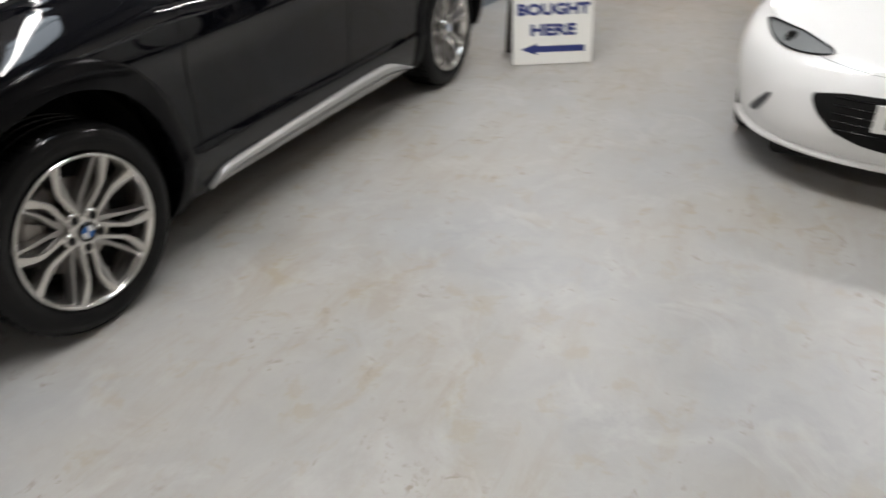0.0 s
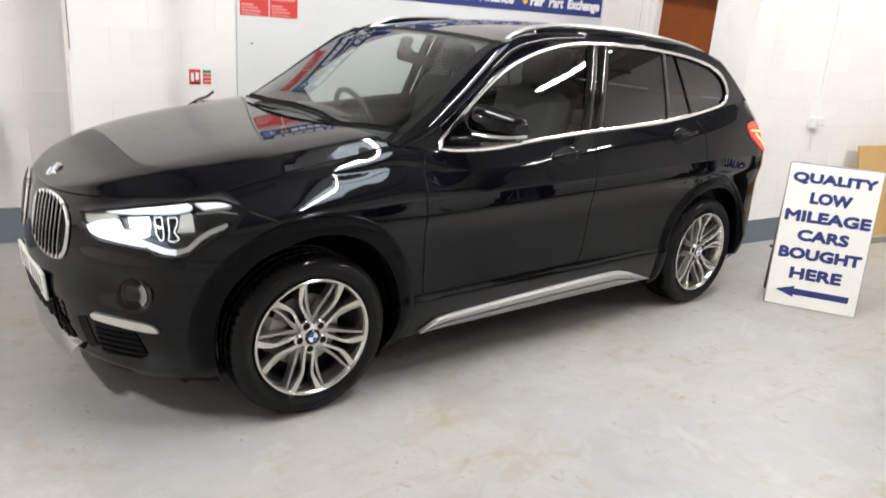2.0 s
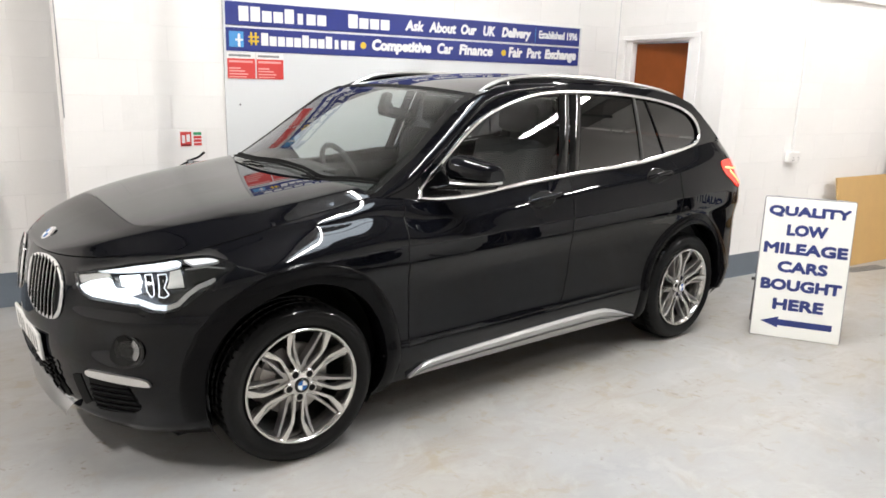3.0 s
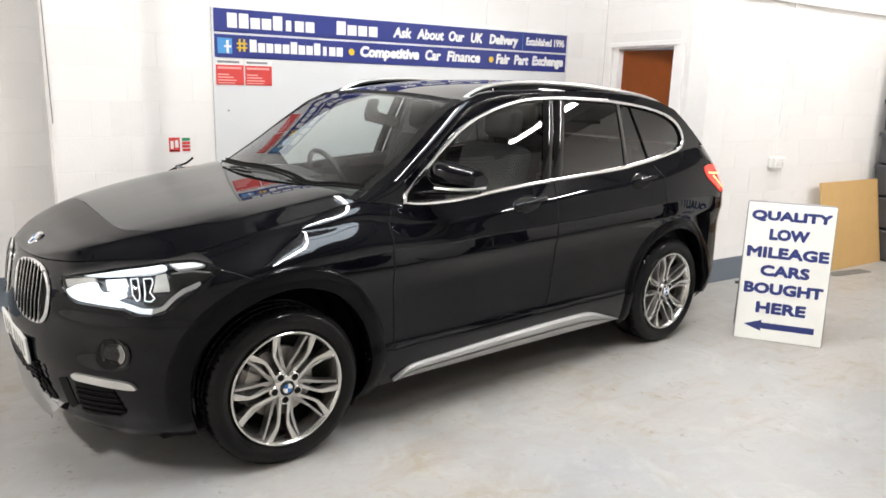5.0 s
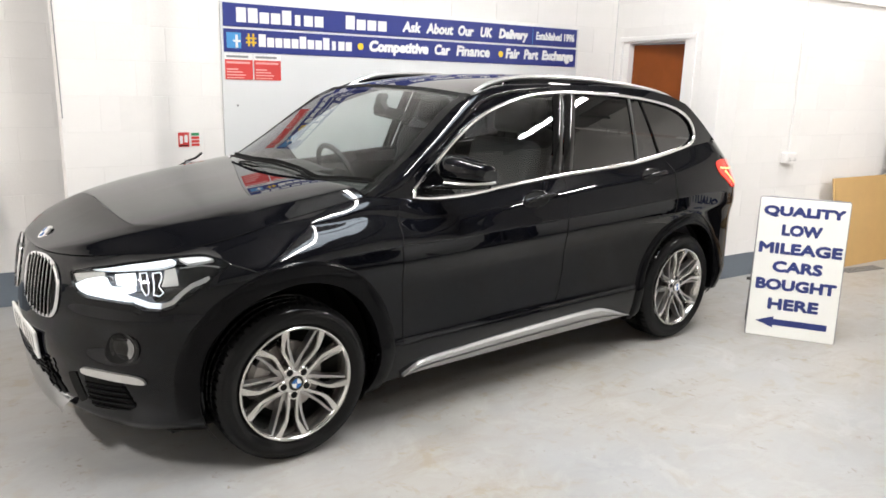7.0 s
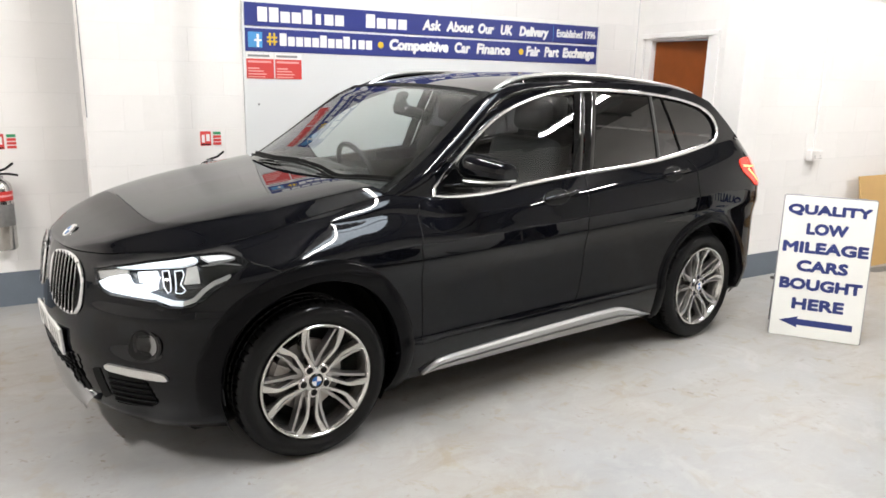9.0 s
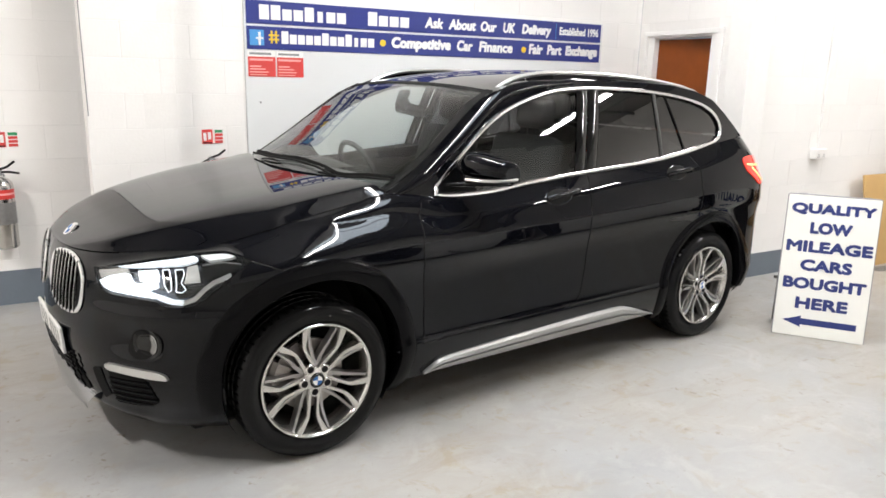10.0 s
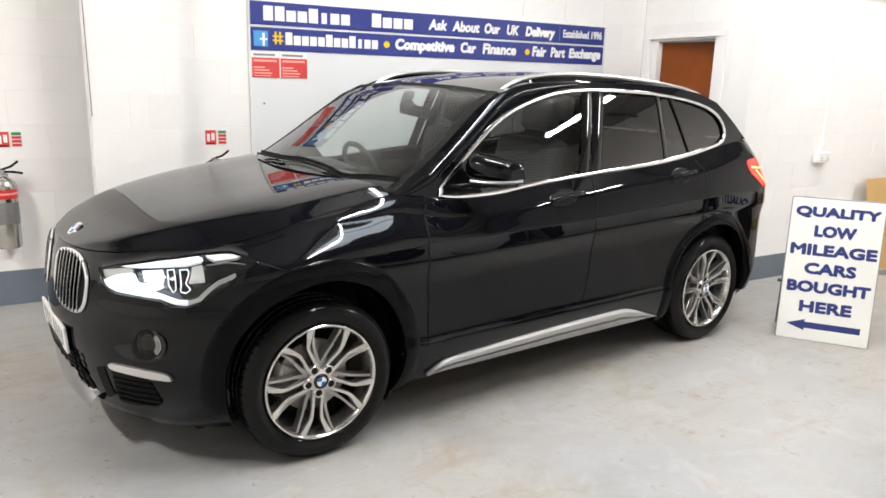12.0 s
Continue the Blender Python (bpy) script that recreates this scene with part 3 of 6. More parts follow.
def cabin(x, z, out=0.0):
    """The left side of the cabin above the belt line."""
    zt = lerp_table(TOP_Z, x)
    h = z - zt
    y = lerp_table(TOP_Y, x) - 0.24 * h - 0.16 * h * h
    return Vector((x, -(y + out), z + 0.25 * out))


ROOF_EDGE = [(-0.94, 1.078), (-0.85, 1.130), (-0.70, 1.228), (-0.53, 1.355), (-0.39, 1.455), (-0.27, 1.511), (-0.06, 1.546), (0.27, 1.572), (0.7, 1.574), (1.1, 1.556), (1.34, 1.522), (1.50, 1.472)]
ROOF_MID = [(-0.4, 1.517), (-0.29, 1.543), (-0.1, 1.580), (0.1, 1.604), (0.4, 1.621), (0.8, 1.621), (1.2, 1.592), (1.5, 1.555), (1.82, 1.505)]
PILLAR_LINE = [(-0.90, 1.064), (-0.80, 1.108), (-0.708, 1.162), (-0.625, 1.222), (-0.537, 1.284), (-0.437, 1.357), (-0.342, 1.424), (-0.246, 1.486), (-0.15, 1.520), (0.0, 1.546), (0.27, 1.563)]
PILLAR_D = [(1.50, 1.472), (1.60, 1.402), (1.69, 1.332), (1.75, 1.282), (1.80, 1.24)]


def greenhouse():
    outer = [*ROOF_EDGE, *PILLAR_D[1:]] + [(x, lerp_table(TOP_Z, x)) for x in (1.74, 1.5, 1.13, 0.85, 0.5, 0.2, -0.1, -0.3, -0.5, -0.7, -0.82)]
    n = 120
    inner = resample(rounded([(*q, 0) for q in DLO], 1), n)
    c = Vector((0.42, 1.28, 0))
    dense = resample([(*q, 0) for q in outer], 900)
    angles = [atan2((q.y - c.y) * 4, q.x - c.x) for q in dense]
    ring_out = []
    for p in inner:
        a = atan2((p.y - c.y) * 4, p.x - c.x)
        k = min(range(900), key=lambda i: abs((angles[i] - a + pi) % (2 * pi) - pi))
        ring_out.append(dense[k])
    rows = [[cabin(*(p.lerp(q, r / 4))[:2]) for p, q in zip(inner, ring_out)] for r in range(5)]
    frame_geo = grid(rows, close=True)
    ln = [cabin(p.x, p.y, -0.03) for p in inner]
    reveal = grid([rows[0], ln], close=True)
    trim_path = [cabin(p.x, p.y, 0.006) for p in inner]
    ups = [cabin(p.x, p.y, 1.0) - cabin(p.x, p.y) for p in inner]
    trim = sweep(trim_path, 0.021, 0.014, ups, closed=True)
    poly = [(p.x, p.y) for p in inner]

    def pane(x0, x1, lean0=0.0, lean1=0.0):
        """The part of the side opening between two leaning lines."""
        rows3 = []
        zs = [p[1] for p in poly]
        for z in np.linspace(min(zs) + 0.001, max(zs) - 0.001, 30):
            cross = [p[0] + (z - p[1]) / (q[1] - p[1]) * (q[0] - p[0]) for p, q in zip(poly, poly[1:] + poly[:1]) if (p[1] > z) != (q[1] > z)]
            lo, hi = max(min(cross), x0 + lean0 * (z - 1.1)), min(max(cross), x1 + lean1 * (z - 1.1))
            if hi > lo:
                rows3.append([cabin(x, z, -0.008) for x in np.linspace(lo, hi, 24)])
        return outward(grid(rows3), (0, -1, 0))

    for side in (0, 1):
        turn = mirrored if side else (lambda g: g)
        part("window_surround", turn(frame_geo), PAINT, CAR, "gloss black pillars and window surround", angle=50)
        part("window_reveal", turn(reveal), MATT, CAR)
        part("window_trim", turn(trim), CHROME, CAR, "bright chrome window trim")
        part("front_side_window", turn(pane(-0.8, 0.20, 0, 0.25)), SIDE_GLASS, CAR, "lightly tinted glass")
        part("rear_side_window", turn(pane(0.335, 0.900, 0.28, 0.02)), PRIVACY, CAR, "dark privacy glass")
        part("fixed_side_window", turn(pane(0.920, 1.162, 0.02, -0.36)), PRIVACY, CAR, "dark privacy glass")
        part("quarter_window", turn(pane(1.170, 1.6, -0.36)), PRIVACY, CAR, "dark privacy glass")
        for name, x0, x1, l0, l1, z0, z1, bulge, mat in (("door_pillar", 0.185, 0.258, 0.25, 0.265, 1.09, 1.53, 0.010, GLOSS_BLACK), ("door_pillar", 0.264, 0.345, 0.265, 0.28, 1.10, 1.532, 0.010, GLOSS_BLACK),
                                                      ("glass_divider", 0.896, 0.924, 0.02, 0.02, 1.14, 1.515, 0.004, DIVIDER), ("glass_divider", 1.158, 1.174, -0.36, -0.36, 1.165, 1.5, 0.002, PLASTIC)):
            rows2 = [[cabin(x0 + l0 * (z - 1.1) + (x1 - x0 + (l1 - l0) * (z - 1.1)) * k, z, -0.003 + bulge * (1 - (2 * k - 1) ** 2)) for k in np.linspace(0, 1, 9)] for z in np.linspace(z0, z1, 12)]
            part(name, turn(grid(rows2)), mat, CAR)
        pillar = resample([tuple(cabin(x, z, -0.004)) for x, z in PILLAR_LINE], 44, closed=False)
        part("pillar_edge", turn(sweep(pillar, 0.062, 0.036, (0, -0.8, 0.6), n=24, taper=lambda v: min(1.0, 0.3 + 5 * v) - 0.45 * max(0.0, v - 0.7) / 0.3)), PAINT, CAR, "gloss black windscreen pillar edge")
    # windscreen, roof and tailgate span from side to side
    base = [cabin(x, z) for x, z in ROOF_EDGE[:6]]
    rows = []
    m = 30
    a_curve = resample([tuple(p) for p in base], 25, closed=False)
    for i, p in enumerate(a_curve):
        v = i / 24
        row = []
        for j in range(-m, m + 1):
            k = j / m
            bow_x = (0.16 * (1 - v) - 0.0 * v + 0.02) * (1 - k * k)
            bow_z = (0.035 * (1 - v) + 0.031 * v) * (1 - k * k)
            row.append((p.x - bow_x, abs(p.y) * k, p.z + bow_z))
        rows.append(row)
    part("windscreen", outward(grid(rows), (-1, 0, 1)), CLEAR, CAR, "clear windscreen")
    edge_l = [Vector(r[0]) + Vector((0, 0, 0.002)) for r in rows]
    for side in (1, -1):
        strip = [[(p.x, p.y * side, p.z + 0.003), (p.x - 0.004, (p.y + 0.05) * side, p.z + 0.008)] for p in edge_l]
        part("windscreen_border", grid(strip, flip=side < 0), MATT, CAR)
    band = [[(q[0], q[1], q[2] + 0.002) for q in rows[24]], [(q[0], q[1], q[2] + 0.002) for q in rows[23]]]
    part("windscreen_border", grid(band), MATT, CAR)
    rows = []
    edge = resample([tuple(cabin(x, z)) for x, z in ROOF_EDGE[5:]], 41, closed=False)
    for i, p in enumerate(edge):
        v = i / 40
        row = []
        for j in range(-m, m + 1):
            k = j / m
            x = p.x + (-0.02 * (1 - v) + 0.14 * v) * (1 - k * k)
            zc = lerp_table(ROOF_MID, x)
            row.append((x, abs(p.y) * k, p.z + (zc - p.z) * (1 - abs(k) ** 2.4)))
        rows.append(row)
    part("roof", grid(rows), PAINT, CAR, angle=60)
    lining = [[(q[0], q[1] * 0.97, q[2] - 0.03) for q in r] for r in rows[::4]]
    part("headlining", grid(lining, flip=True), HEADLINER, CAR, "pale grey headlining")
    rear_top = rows[-1]
    d_edge = resample([tuple(cabin(x, z)) for x, z in PILLAR_D], 13, closed=False)
    rows = []
    for i, p in enumerate(d_edge):
        v = i / 12
        row = []
        for j in range(-m, m + 1):
            k = j / m
            x = p.x + (0.14 * (1 - v) + 0.10 * v) * (1 - k * k)
            z = p.z + (rear_top[m][2] - rear_top[0][2]) * (1 - v) * (1 - abs(k) ** 2.4)
            row.append((x, abs(p.y) * k, z))
        rows.append(row)
    part("tailgate_upper", grid(rows), PAINT, CAR)
    glass_rows = [[(q[0] + 0.006, q[1] * 0.86, q[2] + 0.006) for q in r] for r in rows[2:11]]
    part("rear_window", grid(glass_rows), GLOSS_BLACK, CAR, "dark rear window")
    spoiler = [[(q[0] + dx * (1 - (q[1] / 0.66) ** 4), q[1] * 0.96, q[2] + dz) for q in rear_top] for dx, dz in ((-0.02, 0.004), (0.05, -0.008), (0.045, -0.026), (-0.02, -0.02))]
    part("roof_spoiler", grid(spoiler), PAINT, CAR)
    # the deck between tailgate and tail: closes the body below the rear window
    rows = []
    ring = []
    for i in range(17):
        s = station(XD) + 0.6 * i / 16
        x = body(s, 1.2)[0]
        ring.append(Vector(body(s, lerp_table(TOP_Z, x))))
    a = [Vector((p.x, -p.y, p.z)) for p in reversed(ring)]
    line = ring + a[1:]
    inner_line = [Vector((p.x - 0.16, p.y * 0.93, p.z + 0.03)) for p in line]
    part("tailgate_ledge", grid([line, inner_line], flip=True), PAINT, CAR)


RAIL = [(-0.235, 1.508), (-0.18, 1.537), (-0.09, 1.577), (0.084, 1.602), (0.333, 1.613), (0.651, 1.606), (1.004, 1.581), (1.281, 1.551), (1.50, 1.508), (1.56, 1.485)]


def rails():
    pts = [(x, -0.60 + 0.03 * max(0, x - 0.9), z) for x, z in RAIL]
    path = resample(pts, 40, closed=False)
    for i in range(2):
        path = [path[0]] + [(a + b * 2 + c) / 4 for a, b, c in zip(path, path[1:], path[2:])] + [path[-1]]
    geo = sweep(path, 0.034, 0.026, (0, 0, 1), taper=lambda v: min(1, 0.35 + 8 * min(v, 1 - v)))
    skirt = grid([[p + Vector((0, -0.008, -0.006)) for p in path], [Vector((p.x, p.y - 0.012, min(p.z - 0.012, 1.572 - 0.05 * (p.x - 0.4) ** 2))) for p in path]])
    for turn in (lambda g: g, mirrored):
        part("roof_rail", turn(geo), SATIN, CAR, "satin aluminium roof rail")
        part("rail_foot", turn(skirt), PAINT, CAR)


def on_body(outline, out, rings=3):
    return patch(outline, lambda a, b: body(a, b, out), rings)


def arches():
    """Plastic mouldings round the wheel openings and along the sills."""
    for (ax, az, r), r2, a0, a1 in ((ARCH_F, 0.478, -28, 196), (ARCH_R, 0.455, -13, 208)):
        rows = []
        for q, o in ((r - 0.002, -0.09), (r - 0.004, -0.002), (r + 0.002, 0.012), (r + 0.02, 0.014), (r2 - 0.012, 0.010), (r2, 0.001)):
            row = []
            for i in range(73):
                a = radians(a0 + (a1 - a0) * i / 72)
                x, z = ax + q * cos(a), max(0.19, az + q * sin(a))
                if x < XC:
                    n = lerp_table(NOSE, z)
                    k = min(1.0, (XC - x) / (XC - n))
                    s = math.degrees(acos(k ** (2.3 / 2))) / 90
                else:
                    s = station(x)
                p = Vector(body(s, z, max(o, 0)))
                if o < 0:
                    p.y -= o
                row.append(p)
            rows.append(row)
        both("wheel_arch_moulding", grid(rows), PLASTIC, "black plastic wheel arch moulding", angle=45)
    # liners: dark tunnels round the wheels
    for ax, az, r in (ARCH_F, ARCH_R):
        rows = [[(ax + (r + 0.01) * cos(a), y, az + (r + 0.01) * sin(a)) for a in [radians(-35 + 250 * i / 36) for i in range(37)]] for y in (-0.84, -0.5)]
        inner = [[(ax + q * cos(a), -0.5, az + q * sin(a)) for a in [radians(-35 + 250 * i / 36) for i in range(37)]] for q in (r + 0.01, 0.02)]
        both("wheel_liner", joined(grid(rows), grid(inner)), MATT)
    # silver sill bar
    low = [(1.58, 0.236), (1.65, 0.240), (1.94, 0.239), (2.52, 0.238), (3.0, 0.233), (3.235, 0.236)]
    high = [(1.58, 0.244), (1.63, 0.283), (1.68, 0.305), (1.92, 0.319), (2.10, 0.327), (2.50, 0.339), (2.85, 0.343), (2.96, 0.332), (3.235, 0.240)]
    rows = []
    for i in range(60):
        s = 1.58 + (3.235 - 1.58) * i / 59
        a, b = lerp_table(low, s), max(lerp_table(high, s), lerp_table(low, s) + 0.002)
        h = b - a
        rows.append([Vector(body(s, a + h * k)) + Vector((0, -o, 0)) for k, o in ((0.0, -0.01), (0.02, 0.016), (0.30, 0.024), (0.44, 0.025), (0.47, 0.012), (0.55, 0.010), (0.60, 0.026), (0.85, 0.022), (1.0, 0.010), (1.0, -0.004))])
    both("sill_trim", flipped(grid(rows)), SILL_SILVER, "satin silver sill trim", angle=30)
    under = box(-1.80, 2.0, -0.66, 0.66, 0.145, 0.30, 0.02, 1)
    part("underbody", under, MATT, CAR)
    tray = []
    for i in range(20):
        p = body(0.9 * i / 19, 0.188)
        y = abs(p[1]) if p[0] < -1.76 else 0.56
        tray.append([(p[0] + 0.004, y * k, 0.186) for k in (-1, -0.5, 0, 0.5, 1)])
    part("undertray", grid(tray), MATT, CAR)
    tray = []
    for i in range(16):
        q = station(1.70) + 0.56 * i / 15
        p = body(q, bottom(q) + 0.006)
        tray.append([(p[0], p[1] * k, p[2]) for k in (-0.98, -0.5, 0, 0.5, 0.98)])
    part("rear_undertray", joined(grid(tray), grid(tray, flip=True)), MATT, CAR)


def strip_on_body(path, width, out, n=None):
    """A flat line of the given width on the body along (s, z) points."""
    p = resample([(*q, 0) for q in path], n or max(4, len(path) * 6), closed=False)
    rows = []
    for i, q in enumerate(p):
        a, b = p[max(0, i - 1)], p[min(len(p) - 1, i + 1)]
        t = (b - a).normalized()
        k = Vector((-t.y, t.x, 0)) * width / 2
        rows.append([Vector(body(q.x + k.x, q.y + k.y, out)), Vector(body(q.x - k.x, q.y - k.y, out))])
    return grid(rows)


def seams():
    for path in ([(1.59, 1.03), (1.556, 0.95), (1.543, 0.86), (1.553, 0.75), (1.566, 0.59), (1.568, 0.40)], [(2.652, 1.095), (2.636, 1.016), (2.606, 0.85), (2.612, 0.72), (2.61, 0.60), (2.59, 0.48), (2.56, 0.425)],
                 [(1.568, door_foot(1.568)), (2.1, door_foot(2.1)), (2.56, door_foot(2.56)), (3.1, door_foot(3.1))],
                 [(3.55, 1.14), (3.598, 1.08), (3.572, 0.985), (3.553, 0.89), (3.535, 0.83)], [(0.846, 0.875), (0.885, 0.862), (0.925, 0.84)]):
        both("panel_gap", joined(strip_on_body(path, 0.005, 0.0012), flipped(strip_on_body(path, 0.005, 0.0012))), MATT)


lower_body()
hood()
greenhouse()
rails()
arches()
seams()


# ---- wheels ----
RIM_MID = material("alloy_grey", (0.40, 0.39, 0.38), 0.32, 0.9, vary=0.06, scale=20)


def wheel_thing(m, front):
    """A five double-spoke alloy wheel with its tyre, brake disc and caliper; the outer face looks to -y."""
    w = new("wheel")
    w.parent = CAR
    w.matrix_basis = m
    R = 0.341
    prof = [(0.236, 0.10), (0.262, 0.108), (0.300, 0.112), (0.325, 0.104), (0.337, 0.092), (R, 0.078), (R, 0.052), (R - 0.007, 0.050), (R - 0.007, 0.042), (R, 0.040), (R, 0.006), (R - 0.007, 0.004), (R - 0.007, -0.004), (R, -0.006), (R, -0.040), (R - 0.007, -0.042), (R - 0.007, -0.050),
            (R, -0.052), (R, -0.074), (0.338, -0.084), (0.332, -0.094), (0.326, -0.099), (0.322, -0.1045), (0.312, -0.111), (0.300, -0.1155), (0.297, -0.1165), (0.280, -0.1165), (0.277, -0.115), (0.264, -0.1115), (0.254, -0.106), (0.249, -0.099), (0.240, -0.09)]

    def tread(i, k):
        return -0.006 if k in (9, 10, 13, 14, 17, 18, 19) and (i + (4 if k in (9, 10) else 0)) % 8 == 0 else 0.0
    part("tyre", lathe(prof, 480, tread), RUBBER, w, "black road tyre", angle=30)
    rim = [(0.243, -0.100), (0.2475, -0.106), (0.2485, -0.111), (0.246, -0.1135), (0.240, -0.1135), (0.236, -0.109), (0.231, -0.098), (0.224, -0.070), (0.214, -0.02), (0.208, 0.06), (0.222, 0.095)]
    part("rim", flipped(lathe(rim, 96)), RIM, w, "bright silver alloy rim", angle=25)
    hubp = [(0.0, -0.094), (0.034, -0.094), (0.040, -0.090), (0.050, -0.088), (0.056, -0.080), (0.060, -0.02), (0.0, -0.02)]
    hub = part("hub", flipped(lathe(hubp, 48)), RIM, w)
    face = [(0.046, 0.0195, 0.017, -0.084), (0.085, 0.0195, 0.0150, -0.087), (0.120, 0.0195, 0.0150, -0.092), (0.150, 0.0210, 0.0160, -0.096), (0.165, 0.0250, 0.0185, -0.099), (0.185, 0.0355, 0.0240, -0.103), (0.205, 0.0475, 0.0285, -0.107), (0.220, 0.0570, 0.0320, -0.1095), (0.2305, 0.0625, 0.0335, -0.1110)]
    for k in range(5):
        c = radians(-90 + 72 * k)
        ex, ez = cos(c), sin(c)
        for side in (-1, 1):
            rows = []
            for r, lat, wid, y in face:
                q = lat * side
                rows.append([(r * ex - ez * (q + o), y + dy, r * ez + ex * (q + o)) for o, dy in ((-wid / 2 - 0.002, 0.045), (-wid / 2, 0.006), (-wid / 2 + 0.0015, 0.0), (wid / 2 - 0.0015, 0.0), (wid / 2, 0.006), (wid / 2 + 0.002, 0.045))])
            part("spoke", outward(grid(rows), (0, -1, 0)), RIM, w, "silver alloy spoke", angle=14)
            rows = []
            for r, da, wid, y in [(0.055, 31 * side, 0.024, -0.066), (0.10, 25.0 * side, 0.015, -0.064), (0.15, 20.5 * side, 0.011, -0.070), (0.20, 20.0 * side, 0.010, -0.084), (0.234, 20.5 * side, 0.011, -0.098)]:
                a = c + radians(da)
                rows.append([(r * cos(a) - sin(a) * o, y + dy, r * sin(a) + cos(a) * o) for o, dy in ((-wid / 2 - 0.001, 0.04), (-wid / 2, 0), (wid / 2, 0), (wid / 2 + 0.001, 0.04))])
            part("inner_spoke", outward(grid(rows), (0, -1, 0)), RIM_MID, w, "recessed grey spoke", angle=20)
        p = Vector((0.054 * cos(c), 0.0, 0.054 * sin(c)))
        part("bolt_boss", moved(flipped(lathe([(0.0145, -0.0905), (0.020, -0.0905), (0.023, -0.087), (0.0245, -0.05)], 20)), Matrix.Translation(p)), RIM, w)
        # a matt black disc on the boss paints the dark of the bolt hole
        part("bolt_hole_shade", moved(flipped(lathe([(0.0, -0.0915), (0.0135, -0.0915), (0.0150, -0.0900)], 18)), Matrix.Translation(p)), MATT, w)
    cap = part("centre_cap", flipped(lathe([(0.0, -0.1005), (0.030, -0.1005), (0.033, -0.097)], 32)), GLOSS_BLACK, w, "round centre cap with blue and white quarters")
    for q in range(4):
        arc = [(0.021 * cos(radians(90 * q + 9 * i)), -0.1015, 0.021 * sin(radians(90 * q + 9 * i))) for i in range(11)]
        part("badge_quarter", ([*arc, (0, -0.1015, 0)], [(i + 1, i, 11) for i in range(10)]), BADGE_BLUE if q % 2 else BADGE_WHITE, cap)
    ring = flipped(lathe([(0.021, -0.1015), (0.0225, -0.103), (0.029, -0.103), (0.0305, -0.101)], 32))
    part("badge_ring", ring, CHROME if not front else GLOSS_BLACK, cap)
    part("brake_disc", flipped(lathe([(0.05, -0.03), (0.075, -0.03), (0.078, -0.012), (0.155, -0.012), (0.155, 0.012), (0.05, 0.012)], 48)), DISC, w, "worn steel brake disc")
    rows = [[(r * cos(a), y, r * sin(a)) for r, y in ((0.10, -0.035), (0.165, -0.04), (0.182, -0.02), (0.182, 0.03), (0.10, 0.03))] for a in [radians(158 + 7 * i) for i in range(8)]]
    part("brake_caliper", grid(rows, close=True), DISC, w)
    part("wheel_back", lathe([(0.225, 0.095), (0.20, 0.07), (0.0, 0.05)], 32), MATT, w)
    return w


WHEEL_Y = 0.772
wheel_thing(pose(-1.335, -WHEEL_Y, 0.338, 0, 0, -2.2) @ pose(0, 0, 0, 0, 8, 0), True)
wheel_thing(pose(1.335, -WHEEL_Y, 0.338, 0, 33, 0), False)
wheel_thing(pose(-1.335, WHEEL_Y, 0.338, 0, 0, 177.8), True)
wheel_thing(pose(1.335, WHEEL_Y, 0.338, 0, 0, 180), False)


# ---- lamps, grille and bumper of the black car ----
def ring_on_body(outline, width, height, out, n=90):
    ring = resample(rounded([(*q, 0) for q in outline], 2), n)
    path = [Vector(body(q.x, q.y, out)) for q in ring]
    ups = [Vector(body(q.x, q.y, out + 0.02)) - p for q, p in zip(ring, path)]
    return sweep(path, width, height, ups, closed=True)


def smooth_outline(outline, n=48):
    return [(q.x, q.y) for q in resample(rounded([(*q, 0) for q in outline], 2), n)]


def sharp_outline(outline, n=48):
    return [(q.x, q.y) for q in resample([(*q, 0) for q in outline], n)]


def offset(outline, d):
    """An outline of (s, z) pairs grown by d."""
    n, out = len(outline), []
    turn = sum(outline[i][0] * outline[(i + 1) % n][1] - outline[(i + 1) % n][0] * outline[i][1] for i in range(n))
    for i in range(n):
        (a, b), (c, e) = outline[i - 1], outline[(i + 1) % n]
        u, v = c - a, e - b
        m = sqrt(u * u + v * v) * (1 if turn > 0 else -1)
        out.append((outline[i][0] + v / m * d, outline[i][1] - u / m * d))
    return out


